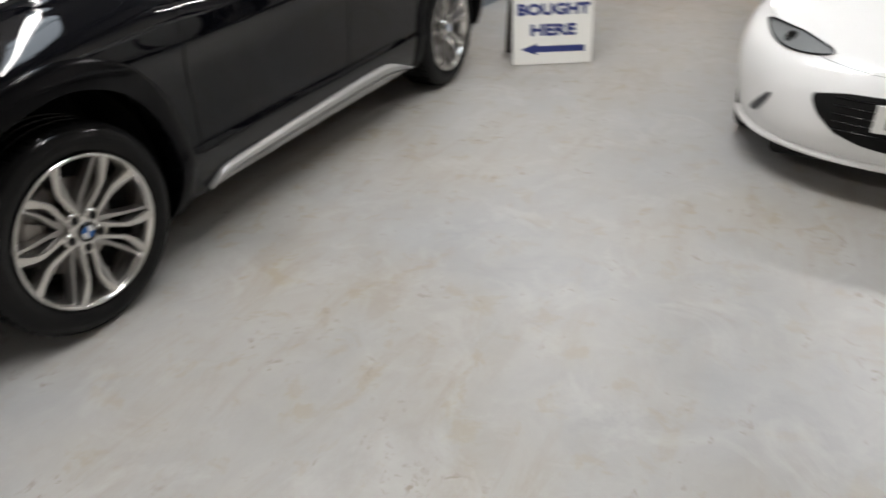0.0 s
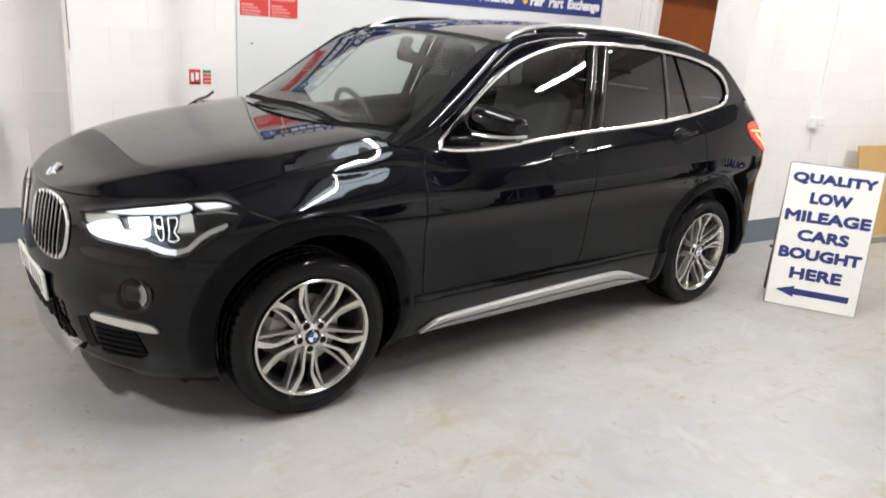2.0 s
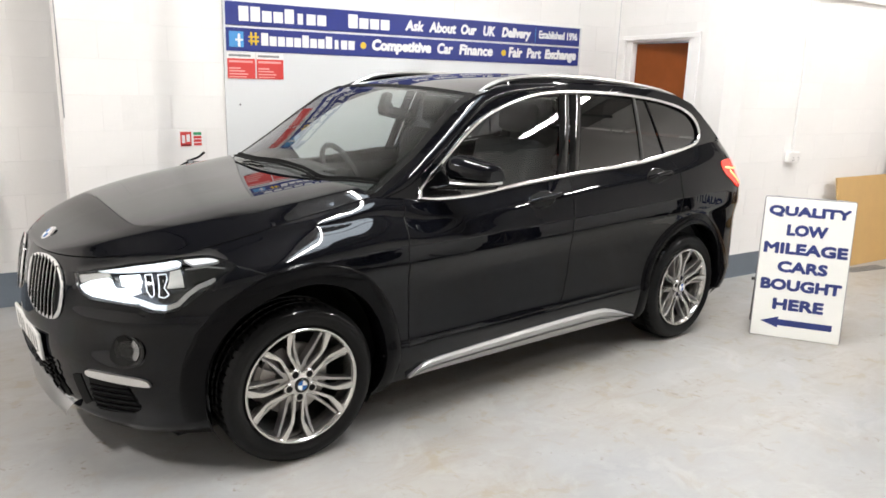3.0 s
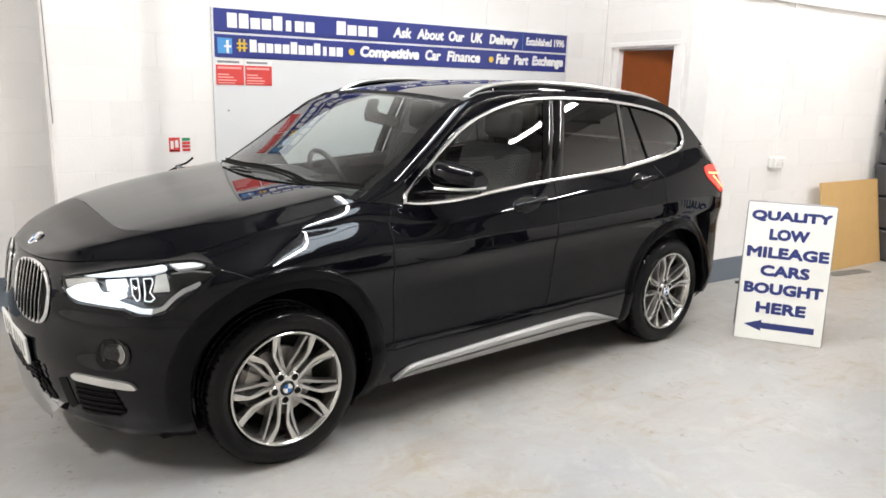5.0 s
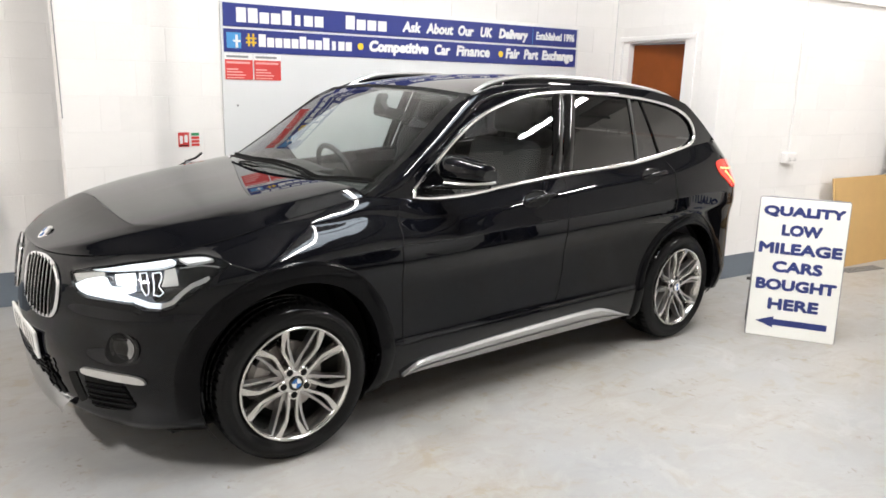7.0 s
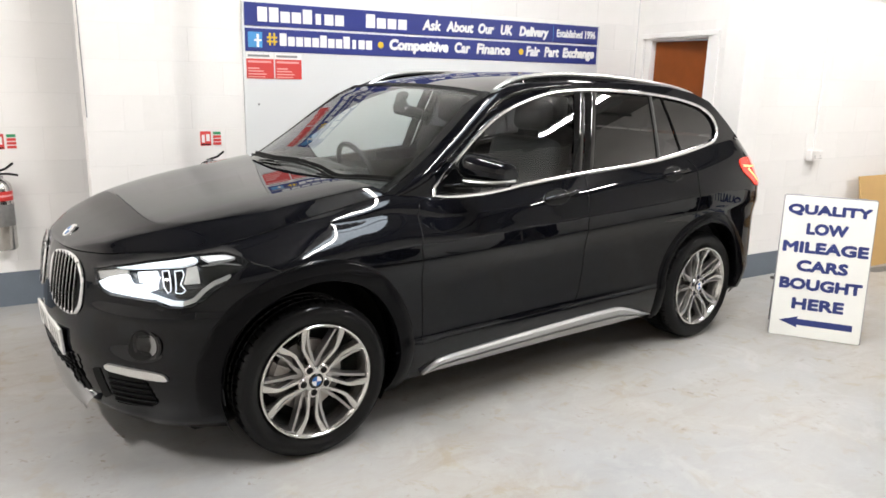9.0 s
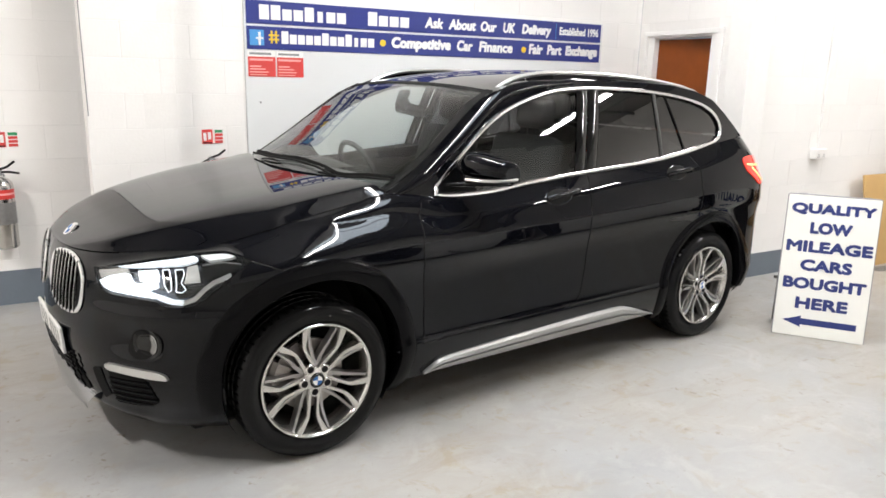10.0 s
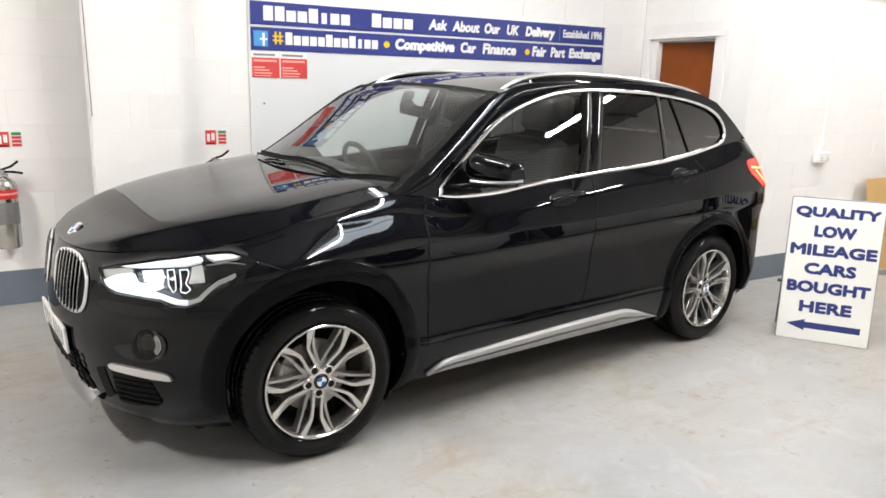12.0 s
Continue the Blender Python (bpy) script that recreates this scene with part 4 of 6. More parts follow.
def headlights():
    o = sharp_outline(HEADLIGHT, 110)

    def ring(steps):
        return grid([[body(*q, d) for q in offset(o, k)] for k, d in steps], close=True)

    def plate(outline, depth, thick=0.012, n=36):
        """A block with the given outline, its face depth under the lens."""
        p = sharp_outline(outline, n)
        return joined(patch(p, lambda a, b: body(a, b, -depth), 3), grid([[body(*q, -e) for q in p] for e in (depth + thick, depth)], close=True))

    def line(path, wide, depth, n=40):
        p = resample([(*q, 0) for q in path], n, closed=False)
        rows = []
        for i, q in enumerate(p):
            t = (p[min(n - 1, i + 1)] - p[max(0, i - 1)]).normalized()
            rows.append([body(q.x - t.y * k * wide / 2, q.y + t.x * k * wide / 2, -depth - e) for k, e in ((-1, 0.012), (-1, 0), (1, 0), (1, 0.012))])
        return grid(rows)

    for turn in (lambda g: g, mirrored):
        bowl = joined(ring(((-0.002, -0.002), (-0.006, -0.03))), patch(offset(o, -0.004), lambda a, b: body(a, b, -0.034), 5))
        h = part("headlight", turn(bowl), REFLECTOR_DARK, CAR, "lit LED headlight with bright white light guides")
        part("lens", turn(patch(o, lambda a, b: body(a, b, 0.004), 8)), LENS, h)
        part("bezel", turn(ring(((0.022, 0.0008), (0.004, 0.0012), (0.001, 0.0045), (-0.001, 0.0045), (-0.003, -0.004)))), PAINT, h)
        for name, mat, label, depth, outline in (
                ("inner_reflector", PALE_GUIDE, "pale grey inner reflector", 0.010, [(0.297, 0.822), (0.392, 0.843), (0.432, 0.846), (0.432, 0.828), (0.344, 0.808), (0.313, 0.793)]),
                ("low_beam", LED, "bright lit low beam", 0.006, [(0.306, 0.783), (0.356, 0.811), (0.436, 0.832), (0.445, 0.799), (0.481, 0.799), (0.538, 0.809), (0.542, 0.785), (0.504, 0.767), (0.555, 0.752), (0.541, 0.741), (0.455, 0.747), (0.368, 0.751), (0.332, 0.762)]),
                ("upper_guide", LED_SOFT, "lit white upper light guide", 0.005, [(0.380, 0.846), (0.597, 0.882), (0.683, 0.894), (0.687, 0.882), (0.632, 0.868), (0.495, 0.855), (0.439, 0.850)]),
                # the blade's reflection is put into its white colour
                ("upper_blade", BLADE_GLINT, "silver blade with its bright reflection painted white", 0.005, [(0.696, 0.895), (0.772, 0.902), (0.806, 0.896), (0.785, 0.890), (0.72, 0.881)]),
                ("beam_block", LED, "lit beam block", 0.012, [(0.470, 0.843), (0.544, 0.852), (0.541, 0.812), (0.516, 0.806), (0.474, 0.806)]),
                ("projector", GLOSS_BLACK, "dark projector lens", 0.012, [(0.561, 0.850), (0.584, 0.854), (0.585, 0.778), (0.577, 0.770), (0.561, 0.799)]),
                ("projector", GLOSS_BLACK, "dark projector lens", 0.012, [(0.603, 0.853), (0.630, 0.857), (0.631, 0.843), (0.617, 0.811), (0.633, 0.784), (0.621, 0.769), (0.601, 0.774)]),
                ("grey_insert", PALE_GUIDE, "pale beige reflector block", 0.008, [(0.645, 0.864), (0.679, 0.871), (0.678, 0.814), (0.625, 0.808)]),
                ("side_reflector", GLOSS_BLACK, "dark outer reflector", 0.012, [(0.693, 0.871), (0.761, 0.880), (0.810, 0.875), (0.778, 0.848), (0.705, 0.830), (0.690, 0.833)]),
                ("lower_shelf", GLOSS_BLACK, "", 0.014, [(0.598, 0.759), (0.682, 0.803), (0.692, 0.806), (0.672, 0.769), (0.639, 0.746), (0.613, 0.743)])):
            piece = part(name, turn(plate(outline, depth)), mat, h, label, angle=30)
            if name == "projector":
                ringed = [Vector(body(*q, -depth + 0.003)) for q in sharp_outline(outline, 44)]
                ups = [Vector(body(*q, 0.02)) - Vector(body(*q, 0.0)) for q in sharp_outline(outline, 44)]
                part("light_ring", turn(sweep(ringed, 0.0038, 0.006, ups, closed=True)), LED_SOFT, piece, "thin lit ring")
            if name == "side_reflector":
                part("edge", turn(line(outline[:3], 0.004, depth - 0.002)), REFLECTOR, piece)
        part("light_guide", turn(line([(0.546, 0.748), (0.595, 0.731), (0.632, 0.729)], 0.017, 0.004)), LED_SOFT, h, "lit white light guide")
        part("outer_guide", turn(line([(0.632, 0.729), (0.666, 0.744), (0.693, 0.787), (0.722, 0.814), (0.776, 0.838)], 0.016, 0.004)), SATIN, h, "silver end of the light guide")
        part("washer_flap", turn(plate([(0.545, 0.708), (0.558, 0.722), (0.585, 0.712), (0.570, 0.702)], -0.004, 0.01)), GLOSS_BLACK, h)


REFLECTOR_DARK = material("lamp_bowl", (0.12, 0.125, 0.135), 0.22, 0.9)
FOG_GLASS = glass("fog_lamp_glass", (0.6, 0.6, 0.6), 0.03)
PALE_GUIDE = material("pale_lamp_plastic", (0.50, 0.49, 0.47), 0.25, 0.3, vary=0.15, scale=60)
GREY_SATIN = material("satin_grey_trim", (0.34, 0.34, 0.34), 0.4, 0.8, vary=0.05, scale=30)
KIDNEY = [(0.034, 0.79), (0.045, 0.830), (0.09, 0.850), (0.165, 0.850), (0.213, 0.830), (0.238, 0.79), (0.244, 0.72), (0.236, 0.662), (0.21, 0.628), (0.14, 0.625), (0.07, 0.642), (0.039, 0.69)]
INTAKE = [(0.358, 0.434), (0.44, 0.432), (0.492, 0.428), (0.512, 0.385), (0.53, 0.318), (0.50, 0.300), (0.434, 0.290), (0.352, 0.284), (0.35, 0.34)]
FOG_BAR = [(0.352, 0.452), (0.36, 0.466), (0.458, 0.462), (0.568, 0.452), (0.585, 0.424), (0.575, 0.418), (0.492, 0.428), (0.40, 0.436), (0.36, 0.438)]


def nose_parts():
    k = smooth_outline(KIDNEY, 64)
    for turn in (lambda g: g, mirrored):
        g = part("grille", turn(on_body(k, 0.004)), MATT, CAR, "kidney-shaped grille with a chrome surround")
        part("surround", turn(ring_on_body(KIDNEY, 0.019, 0.014, 0.004)), CHROME, g, "bright chrome grille surround")
        for i in range(8):
            s = 0.055 + 0.022 * i
            zs = [z for z in np.linspace(0.62, 0.86, 61) if inside(k, s, z)]
            if len(zs) > 4:
                lo, hi = zs[0] - 0.004, zs[-1] + 0.004
                rows = [[body(s + e, z, d) for e, d in ((-0.005, 0.003), (-0.0035, 0.012), (0.0035, 0.012), (0.005, 0.003))] for z in np.linspace(lo, hi, 9)]
                sl = part("slat", turn(grid(rows)), GLOSS_BLACK, g)
                rows = [[body(s + e, z, 0.0135) for e in (-0.0013, 0.0013)] for z in np.linspace(lo, hi, 9)]
                part("slat_edge", turn(grid(rows)), SATIN, sl, "bright slat edge")
        b = part("fog_bar", turn(patch(smooth_outline(FOG_BAR, 60), lambda a, b: body(a, b, 0.014), 3)), SATIN, CAR, "satin silver bumper accent bar")
        part("bar_edge", turn(grid([[body(s, z, d) for s, z in smooth_outline(FOG_BAR, 60)] for d in (0.014, -0.004)], close=True)), SATIN, b)
        v = part("air_intake", turn(on_body(sharp_outline(INTAKE), 0.003)), MATT, CAR, "black lower air intake with slats")
        for z in (0.305, 0.33, 0.355, 0.38, 0.402):
            ss = [s for s in np.linspace(0.34, 0.56, 60) if inside(sharp_outline(INTAKE), s, z)]
            if ss:
                rows = [[body(s, z + e, d) for e, d in ((-0.005, 0.003), (-0.003, 0.010), (0.003, 0.010), (0.005, 0.003))] for s in np.linspace(ss[0], ss[-1], 14)]
                part("slat", turn(grid(rows)), PLASTIC, v)
        part("air_slot", turn(on_body(sharp_outline([(0.281, 0.421), (0.322, 0.434), (0.337, 0.315), (0.290, 0.285)], 32), 0.003)), MATT, CAR, "narrow black slot beside the intake")
        # flat patch: the recess has no depth, its shade is in the matt black
        part("fog_recess_shade", turn(on_body(smooth_outline([(0.456, 0.600), (0.505, 0.622), (0.526, 0.592), (0.550, 0.545), (0.520, 0.498), (0.473, 0.491), (0.434, 0.522)], 40), 0.0022)), MATT, CAR, "flat black patch painting the dark of the fog lamp recess")
        c = Vector(body(0.512, 0.557, 0.004))
        n = (Vector(body(0.512, 0.557, 0.02)) - c).normalized()
        a = n.cross(Vector((0, 0, 1))).normalized()
        e = a.cross(n)
        rows = [[c + n * d + (a * cos(t) + e * sin(t)) * r for t in [2 * pi * i / 36 for i in range(36)]] for r, d in ((0.066, 0.001), (0.060, 0.006), (0.052, 0.004), (0.047, -0.002))]
        f = part("fog_lamp", turn(flipped(grid(rows, close=True))), GLOSS_BLACK, CAR, "round fog lamp in a gloss black ring")
        rows = [[c + n * d + (a * cos(t) + e * sin(t)) * r for t in [2 * pi * i / 36 for i in range(36)]] for r, d in ((0.047, 0.003), (0.035, 0.009), (0.018, 0.013), (0.001, 0.014))]
        part("lens", turn(flipped(grid(rows, close=True))), FOG_GLASS, f)
        rows = [[c + n * d + (a * cos(t) + e * sin(t)) * r for t in [2 * pi * i / 36 for i in range(36)]] for r, d in ((0.047, 0.0025), (0.030, 0.0022), (0.001, 0.002))]
        part("bowl", turn(flipped(grid(rows, close=True))), GLOSS_BLACK, f)
        rows = [[c + n * 0.004 + (a * cos(t) + e * sin(t)) * r for t in [radians(120 + 8 * i) for i in range(16)]] for r in (0.046, 0.024)]
        part("reflector", turn(outward(grid(rows), n)), REFLECTOR, f, "silver reflector")
    # lower grille, plate and skid plate span the middle
    def centre(outline, d):
        rows = []
        for s, z0, z1 in outline:
            rows.append([(s, z) for z in np.linspace(z0, z1, 7)])
        left = [[body(s, z, d) for s, z in r] for r in rows]
        return grid(left[::-1] + [[(p[0], -p[1], p[2]) for p in r] for r in left[1:]], flip=True)
    low = part("lower_grille", centre([(0, 0.37, 0.455), (0.06, 0.37, 0.455), (0.12, 0.345, 0.45), (0.17, 0.295, 0.43), (0.20, 0.29, 0.38), (0.225, 0.30, 0.33)], 0.004), MATT, CAR, "black honeycomb lower grille")
    for z in (0.385, 0.405, 0.425, 0.445):
        pts = [body(s, z, 0.008) for s in (0.17, 0.12, 0.06, 0.0)]
        pts += [(p[0], -p[1], p[2]) for p in reversed(pts[:-1])]
        part("slat", sweep(pts, 0.012, 0.01, (0, 0, 1)), PLASTIC, low)
    for s in (0.03, 0.07, 0.11, 0.15, 0.19):
        for sg in (1, -1):
            p = [body(s + 0.012 * (j % 2), z, 0.010) for j, z in enumerate([max(z, 0.375 - 1.3 * max(0.0, s - 0.1)) for z in (0.30, 0.32, 0.34, 0.36, 0.38, 0.395, 0.41, 0.425, 0.445)])]
            part("mesh_bar", sweep([(q[0], q[1] * sg, q[2]) for q in p], 0.008, 0.008, (-1, 0, 0)), PLASTIC, low)
    skid = [(0, 0.20, 0.375), (0.05, 0.20, 0.372), (0.10, 0.20, 0.352), (0.14, 0.205, 0.318), (0.18, 0.225, 0.275), (0.215, 0.245, 0.262)]
    lip = [[body(q, z0 + (z1 - z0) * k, 0.010 + 0.040 * (1 - k) ** 0.8) for k in np.linspace(0, 1, 9)] for q, z0, z1 in skid]
    rim_ = grid([[p[-1], body(q[0], q[2], 0.0)] for p, q in zip(lip, skid)])
    lip = grid(lip[::-1] + [[(p[0], -p[1], p[2]) for p in r] for r in lip[1:]], flip=True)
    part("skid_plate", joined(lip, rim_, mirrored(rim_)), GREY_SATIN, CAR, "satin silver front skid plate")
    plate = part("number_plate", box(-0.006, 0.006, -0.26, 0.26, -0.056, 0.056, 0.003, 1), PLATE, CAR, "white front number plate")
    plate.matrix_basis = pose(-2.176, 0, 0.487, 0, -4, 0)
    for i, (y, wd) in enumerate(((-0.20, 0.05), (-0.14, 0.05), (-0.08, 0.05), (-0.02, 0.05), (0.08, 0.05), (0.14, 0.05), (0.20, 0.05))):
        part("plate_bar", box(-0.0066, -0.006, y - wd / 2 + 0.013, y + wd / 2 - 0.013, -0.034, 0.034), DIVIDER, plate, smooth=False)
    holder = part("plate_holder", box(0.0065, 0.016, -0.255, 0.255, -0.05, 0.05, 0.004, 1), PLASTIC, CAR)
    holder.matrix_basis = plate.matrix_basis
    bz = lerp_table(HOOD_MID, -2.06)
    badge = part("hood_badge", moved(flipped(lathe([(0, -0.007), (0.030, -0.006), (0.036, -0.005), (0.041, 0.002)], 32)), pose(-2.068, 0, bz - 0.004, 0, 0, -90) @ pose(0, 0, 0, -48, 0, 0)), CHROME, CAR, "round chrome hood badge with blue and white quarters")
    bm_ = pose(-2.068, 0, bz - 0.004, 0, 0, -90) @ pose(0, 0, 0, -48, 0, 0)
    for q in range(4):
        arc = [bm_ @ Vector((0.024 * cos(radians(90 * q + 9 * i)), -0.0078, 0.024 * sin(radians(90 * q + 9 * i)))) for i in range(11)]
        part("badge_quarter", ([*arc, bm_ @ Vector((0, -0.0078, 0))], [(i + 1, i, 11) for i in range(10)]), BADGE_BLUE if q % 2 else BADGE_WHITE, badge)


TAIL_LAMP = [(4.05, 1.105), (4.085, 1.124), (4.16, 1.126), (4.25, 1.118), (4.36, 1.09), (4.38, 1.03), (4.30, 0.995), (4.20, 0.965), (4.145, 0.94), (4.105, 1.0), (4.06, 1.055)]


def rear_and_side_parts():
    o = smooth_outline(TAIL_LAMP, 60)
    for turn in (lambda g: g, mirrored):
        t = part("tail_lamp", turn(on_body(o, 0.006, 4)), TAIL_RED, CAR, "lit red tail lamp")
        part("lamp_edge", turn(grid([[body(s, z, d) for s, z in o] for d in (0.006, -0.004)], close=True)), TAIL_RED, t)
        part("light_bar", turn(strip_on_body([(4.08, 1.075), (4.13, 1.068), (4.20, 1.062)], 0.012, 0.009, 12)), TAIL_LIT, t, "glowing red light bar")
        part("light_bar", turn(strip_on_body([(4.11, 1.055), (4.14, 1.02), (4.18, 0.972)], 0.015, 0.009, 12)), TAIL_LIT, t, "glowing red light bar")
        for s0, z0, dz in ((2.31, 0.992, 0.022), (3.27, 1.052, 0.02)):
            cup = [(s0 + 0.095 + 0.090 * cos(a), z0 + 0.008 + (0.038 * sin(a) if sin(a) > 0 else 0.034 * sin(a)) + 0.006 * cos(a)) for a in [2 * pi * i / 40 for i in range(40)]]
            h = part("door_handle", turn(sweep([body(s0 + 0.012 + 0.235 * v, z0 + 0.002 + dz * v, 0.004 + 0.020 * min(1, 5 * v, 5 * (1 - v))) for v in [i / 20 for i in range(21)]], 0.016, 0.026, (0, 0, 1), n=12)), PAINT, CAR, "black door handle")
            # no hollow is cut behind the handle; a matt black patch paints its shade
            part("cup_shade", turn(on_body(cup, 0.0015, 3)), MATT, h, "flat dark patch painting the shade of the finger recess")
            part("cup_lip", turn(grid([[body(q[0] + (q[0] - s0 - 0.095) * e, q[1] + (q[1] - z0 - 0.008) * e * 2, o) for q in cup] for e, o in ((-0.02, 0.001), (0.01, 0.003), (0.05, 0.0025), (0.09, 0.0005))], close=True)), PAINT, h)
        # mirror
        rows = []
        for i in range(33):
            v = i / 32
            yy, cx = -0.815 - 0.216 * v, -0.535 + 0.085 * v
            hi = lerp_table([(0, 1.172), (0.05, 1.214), (0.13, 1.240), (0.25, 1.248), (0.6, 1.234), (0.88, 1.219), (0.96, 1.211), (1.0, 1.192)], v)
            lo = lerp_table([(0, 1.150), (0.1, 1.139), (0.5, 1.134), (0.9, 1.134), (1.0, 1.138)], v)
            deep = lerp_table([(0, 0.025), (0.1, 0.065), (0.35, 0.088), (0.7, 0.080), (0.93, 0.062), (1.0, 0.040)], v)
            ring = []
            for j in range(32):
                c, e = cos(2 * pi * j / 32), sin(2 * pi * j / 32)
                c, e = math.copysign(abs(c) ** 0.72, c), math.copysign(abs(e) ** 0.72, e)
                ring.append((cx + (deep if c < 0 else 0.045) * c, yy, (hi + lo) / 2 + (hi - lo) / 2 * e))
            rows.append(ring)
        shell = joined(grid(rows, close=True), ([*rows[-1]], [tuple(range(32))]), ([*rows[0]], [tuple(range(32))[::-1]]))
        mi = part("door_mirror", turn(flipped(shell)), PAINT, CAR, "black door mirror")
        part("mirror_glass", turn(([(-0.488 - 0.378 * (yy + 0.815), yy, z) for yy, z in ((-0.85, 1.148), (-1.01, 1.148), (-1.01, 1.196), (-0.85, 1.212))], [(0, 1, 2, 3)])), GLOSS_BLACK, mi)
        band = [(-0.600, -0.885, 1.131), (-0.578, -0.945, 1.131), (-0.535, -1.005, 1.133), (-0.485, -1.043, 1.137), (-0.435, -1.045, 1.140)]
        part("mirror_band", turn(sweep(resample(band, 20, closed=False), 0.014, 0.013, (0, 0, 1))), SATIN, mi, "silver lower mirror band")
        foot = [(-0.60, -0.75, 1.088), (-0.575, -0.83, 1.103), (-0.545, -0.92, 1.114), (-0.50, -1.0, 1.120), (-0.465, -1.045, 1.124)]
        part("mirror_foot", turn(sweep(resample(foot, 16, closed=False), 0.105, 0.030, (0, 0, 1), n=14, taper=lambda v: 1 - 0.35 * v)), GLOSS_BLACK, mi)
        tri = [cabin(x, z, 0.003) for x, z in ((-0.715, 1.066), (-0.46, 1.058), (-0.50, 1.10), (-0.56, 1.17), (-0.58, 1.165))]
        part("mirror_sail", turn(([*tri], [tuple(range(5))])), PLASTIC, mi)
    # wipers
    for arm in ([(-1.055, 0.42, 1.142), (-1.080, 0.115, 1.150), (-1.056, -0.104, 1.158), (-1.043, -0.321, 1.146), (-1.042, -0.45, 1.128)], [(-1.060, -0.36, 1.128), (-1.024, -0.507, 1.122), (-0.964, -0.606, 1.130), (-0.899, -0.73, 1.130)]):
        wv = part("wiper", sweep(resample(arm, 18, closed=False), 0.013, 0.011, (0, 0, 1)), MATT, CAR, "black windscreen wiper")
        part("wiper_blade", sweep(resample([(q[0] + 0.022, q[1], q[2] + 0.008) for q in arm], 18, closed=False), 0.008, 0.018, (0, 0, 1)), MATT, wv)


def cabin_parts():
    dash = [[(x, y, z) for y in np.linspace(-0.66, 0.66, 13)] for x, z in ((-1.02, 1.07), (-0.85, 1.072), (-0.66, 1.06), (-0.58, 1.03), (-0.55, 0.96), (-0.60, 0.80), (-0.62, 0.55))]
    part("dashboard", grid(dash), INTERIOR, CAR, "dark dashboard")
    bin_ = [[(-0.80 + 0.26 * v, 0.37 + 0.17 * k, 1.062 + 0.045 * sin(pi * v) * (1 - k * k)) for k in np.linspace(-1, 1, 9)] for v in np.linspace(0, 1, 9)]
    part("instrument_hood", grid(bin_), INTERIOR, CAR)
    ring = [(-0.42 - 0.07 * sin(a), 0.37 + 0.185 * cos(a), 1.012 + 0.17 * sin(a)) for a in [2 * pi * i / 40 for i in range(40)]]
    st = part("steering_wheel", sweep(ring, 0.032, 0.032, (1, 0, 0.4), closed=True), INTERIOR, CAR, "black steering wheel")
    part("wheel_hub", moved(box(-0.03, 0.03, -0.07, 0.07, -0.06, 0.06, 0.02, 2), pose(-0.40, 0.37, 0.98, 0, 22, 0)), INTERIOR, st)
    for a in (0, 180, 270):
        v = radians(a)
        part("wheel_spoke", sweep([(-0.40, 0.37 + 0.05 * cos(v), 0.98 + 0.05 * sin(v)), (-0.40 - 0.07 * sin(v), 0.37 + 0.18 * cos(v), 0.985 + 0.165 * sin(v))], 0.03, 0.016, (1, 0, 0.4)), INTERIOR, st)
    for x, y in ((0.02, -0.37), (0.02, 0.37), (0.92, -0.38), (0.92, 0.38)):
        s = part("car_seat", moved(box(-0.09, 0.06, -0.25, 0.25, 0.0, 0.66, 0.06, 3), pose(x + 0.10, y, 0.62, 0, 14, 0)), SEAT, CAR, "dark cloth car seat")
        part("seat_cushion", box(x - 0.45, x + 0.12, y - 0.25, y + 0.25, 0.48, 0.66, 0.05, 3), SEAT, s)
        head = part("headrest", moved(box(-0.05, 0.05, -0.13, 0.13, 0.0, 0.17, 0.045, 3), pose(x + 0.27, y, 1.30, 0, 8, 0)), SEAT, s)
        for e in (-0.05, 0.05):
            part("headrest_post", sweep([(x + 0.262, y + e, 1.24), (x + 0.272, y + e, 1.33)], 0.012, 0.012, (1, 0, 0)), MATT, s)
    part("cabin_floor", box(-0.9, 1.9, -0.72, 0.72, 0.36, 0.42), INTERIOR, CAR)
    part("boot_cover", box(1.12, 2.0, -0.68, 0.68, 0.98, 1.0, 0.005, 1), INTERIOR, CAR)
    for sg in (1, -1):
        inner = [[(x, sg * 0.74, z) for x in np.linspace(-0.75, 1.75, 12)] for z in (0.42, lerp_table(TOP_Z, 0.2) - 0.06)]
        part("door_card", grid(inner, flip=sg > 0), INTERIOR, CAR)
    m = part("rear_view_mirror", moved(box(-0.02, 0.02, -0.12, 0.12, -0.032, 0.032, 0.016, 2), pose(-0.34, -0.075, 1.392, 8, -15, 14)), GLOSS_BLACK, CAR, "black rear-view mirror")
    part("mirror_stem", sweep([(-0.35, -0.03, 1.395), (-0.37, -0.01, 1.44), (-0.345, 0.0, 1.485)], 0.10, 0.05, (1, 0, 0)), INTERIOR, m)


headlights()
nose_parts()
rear_and_side_parts()
cabin_parts()


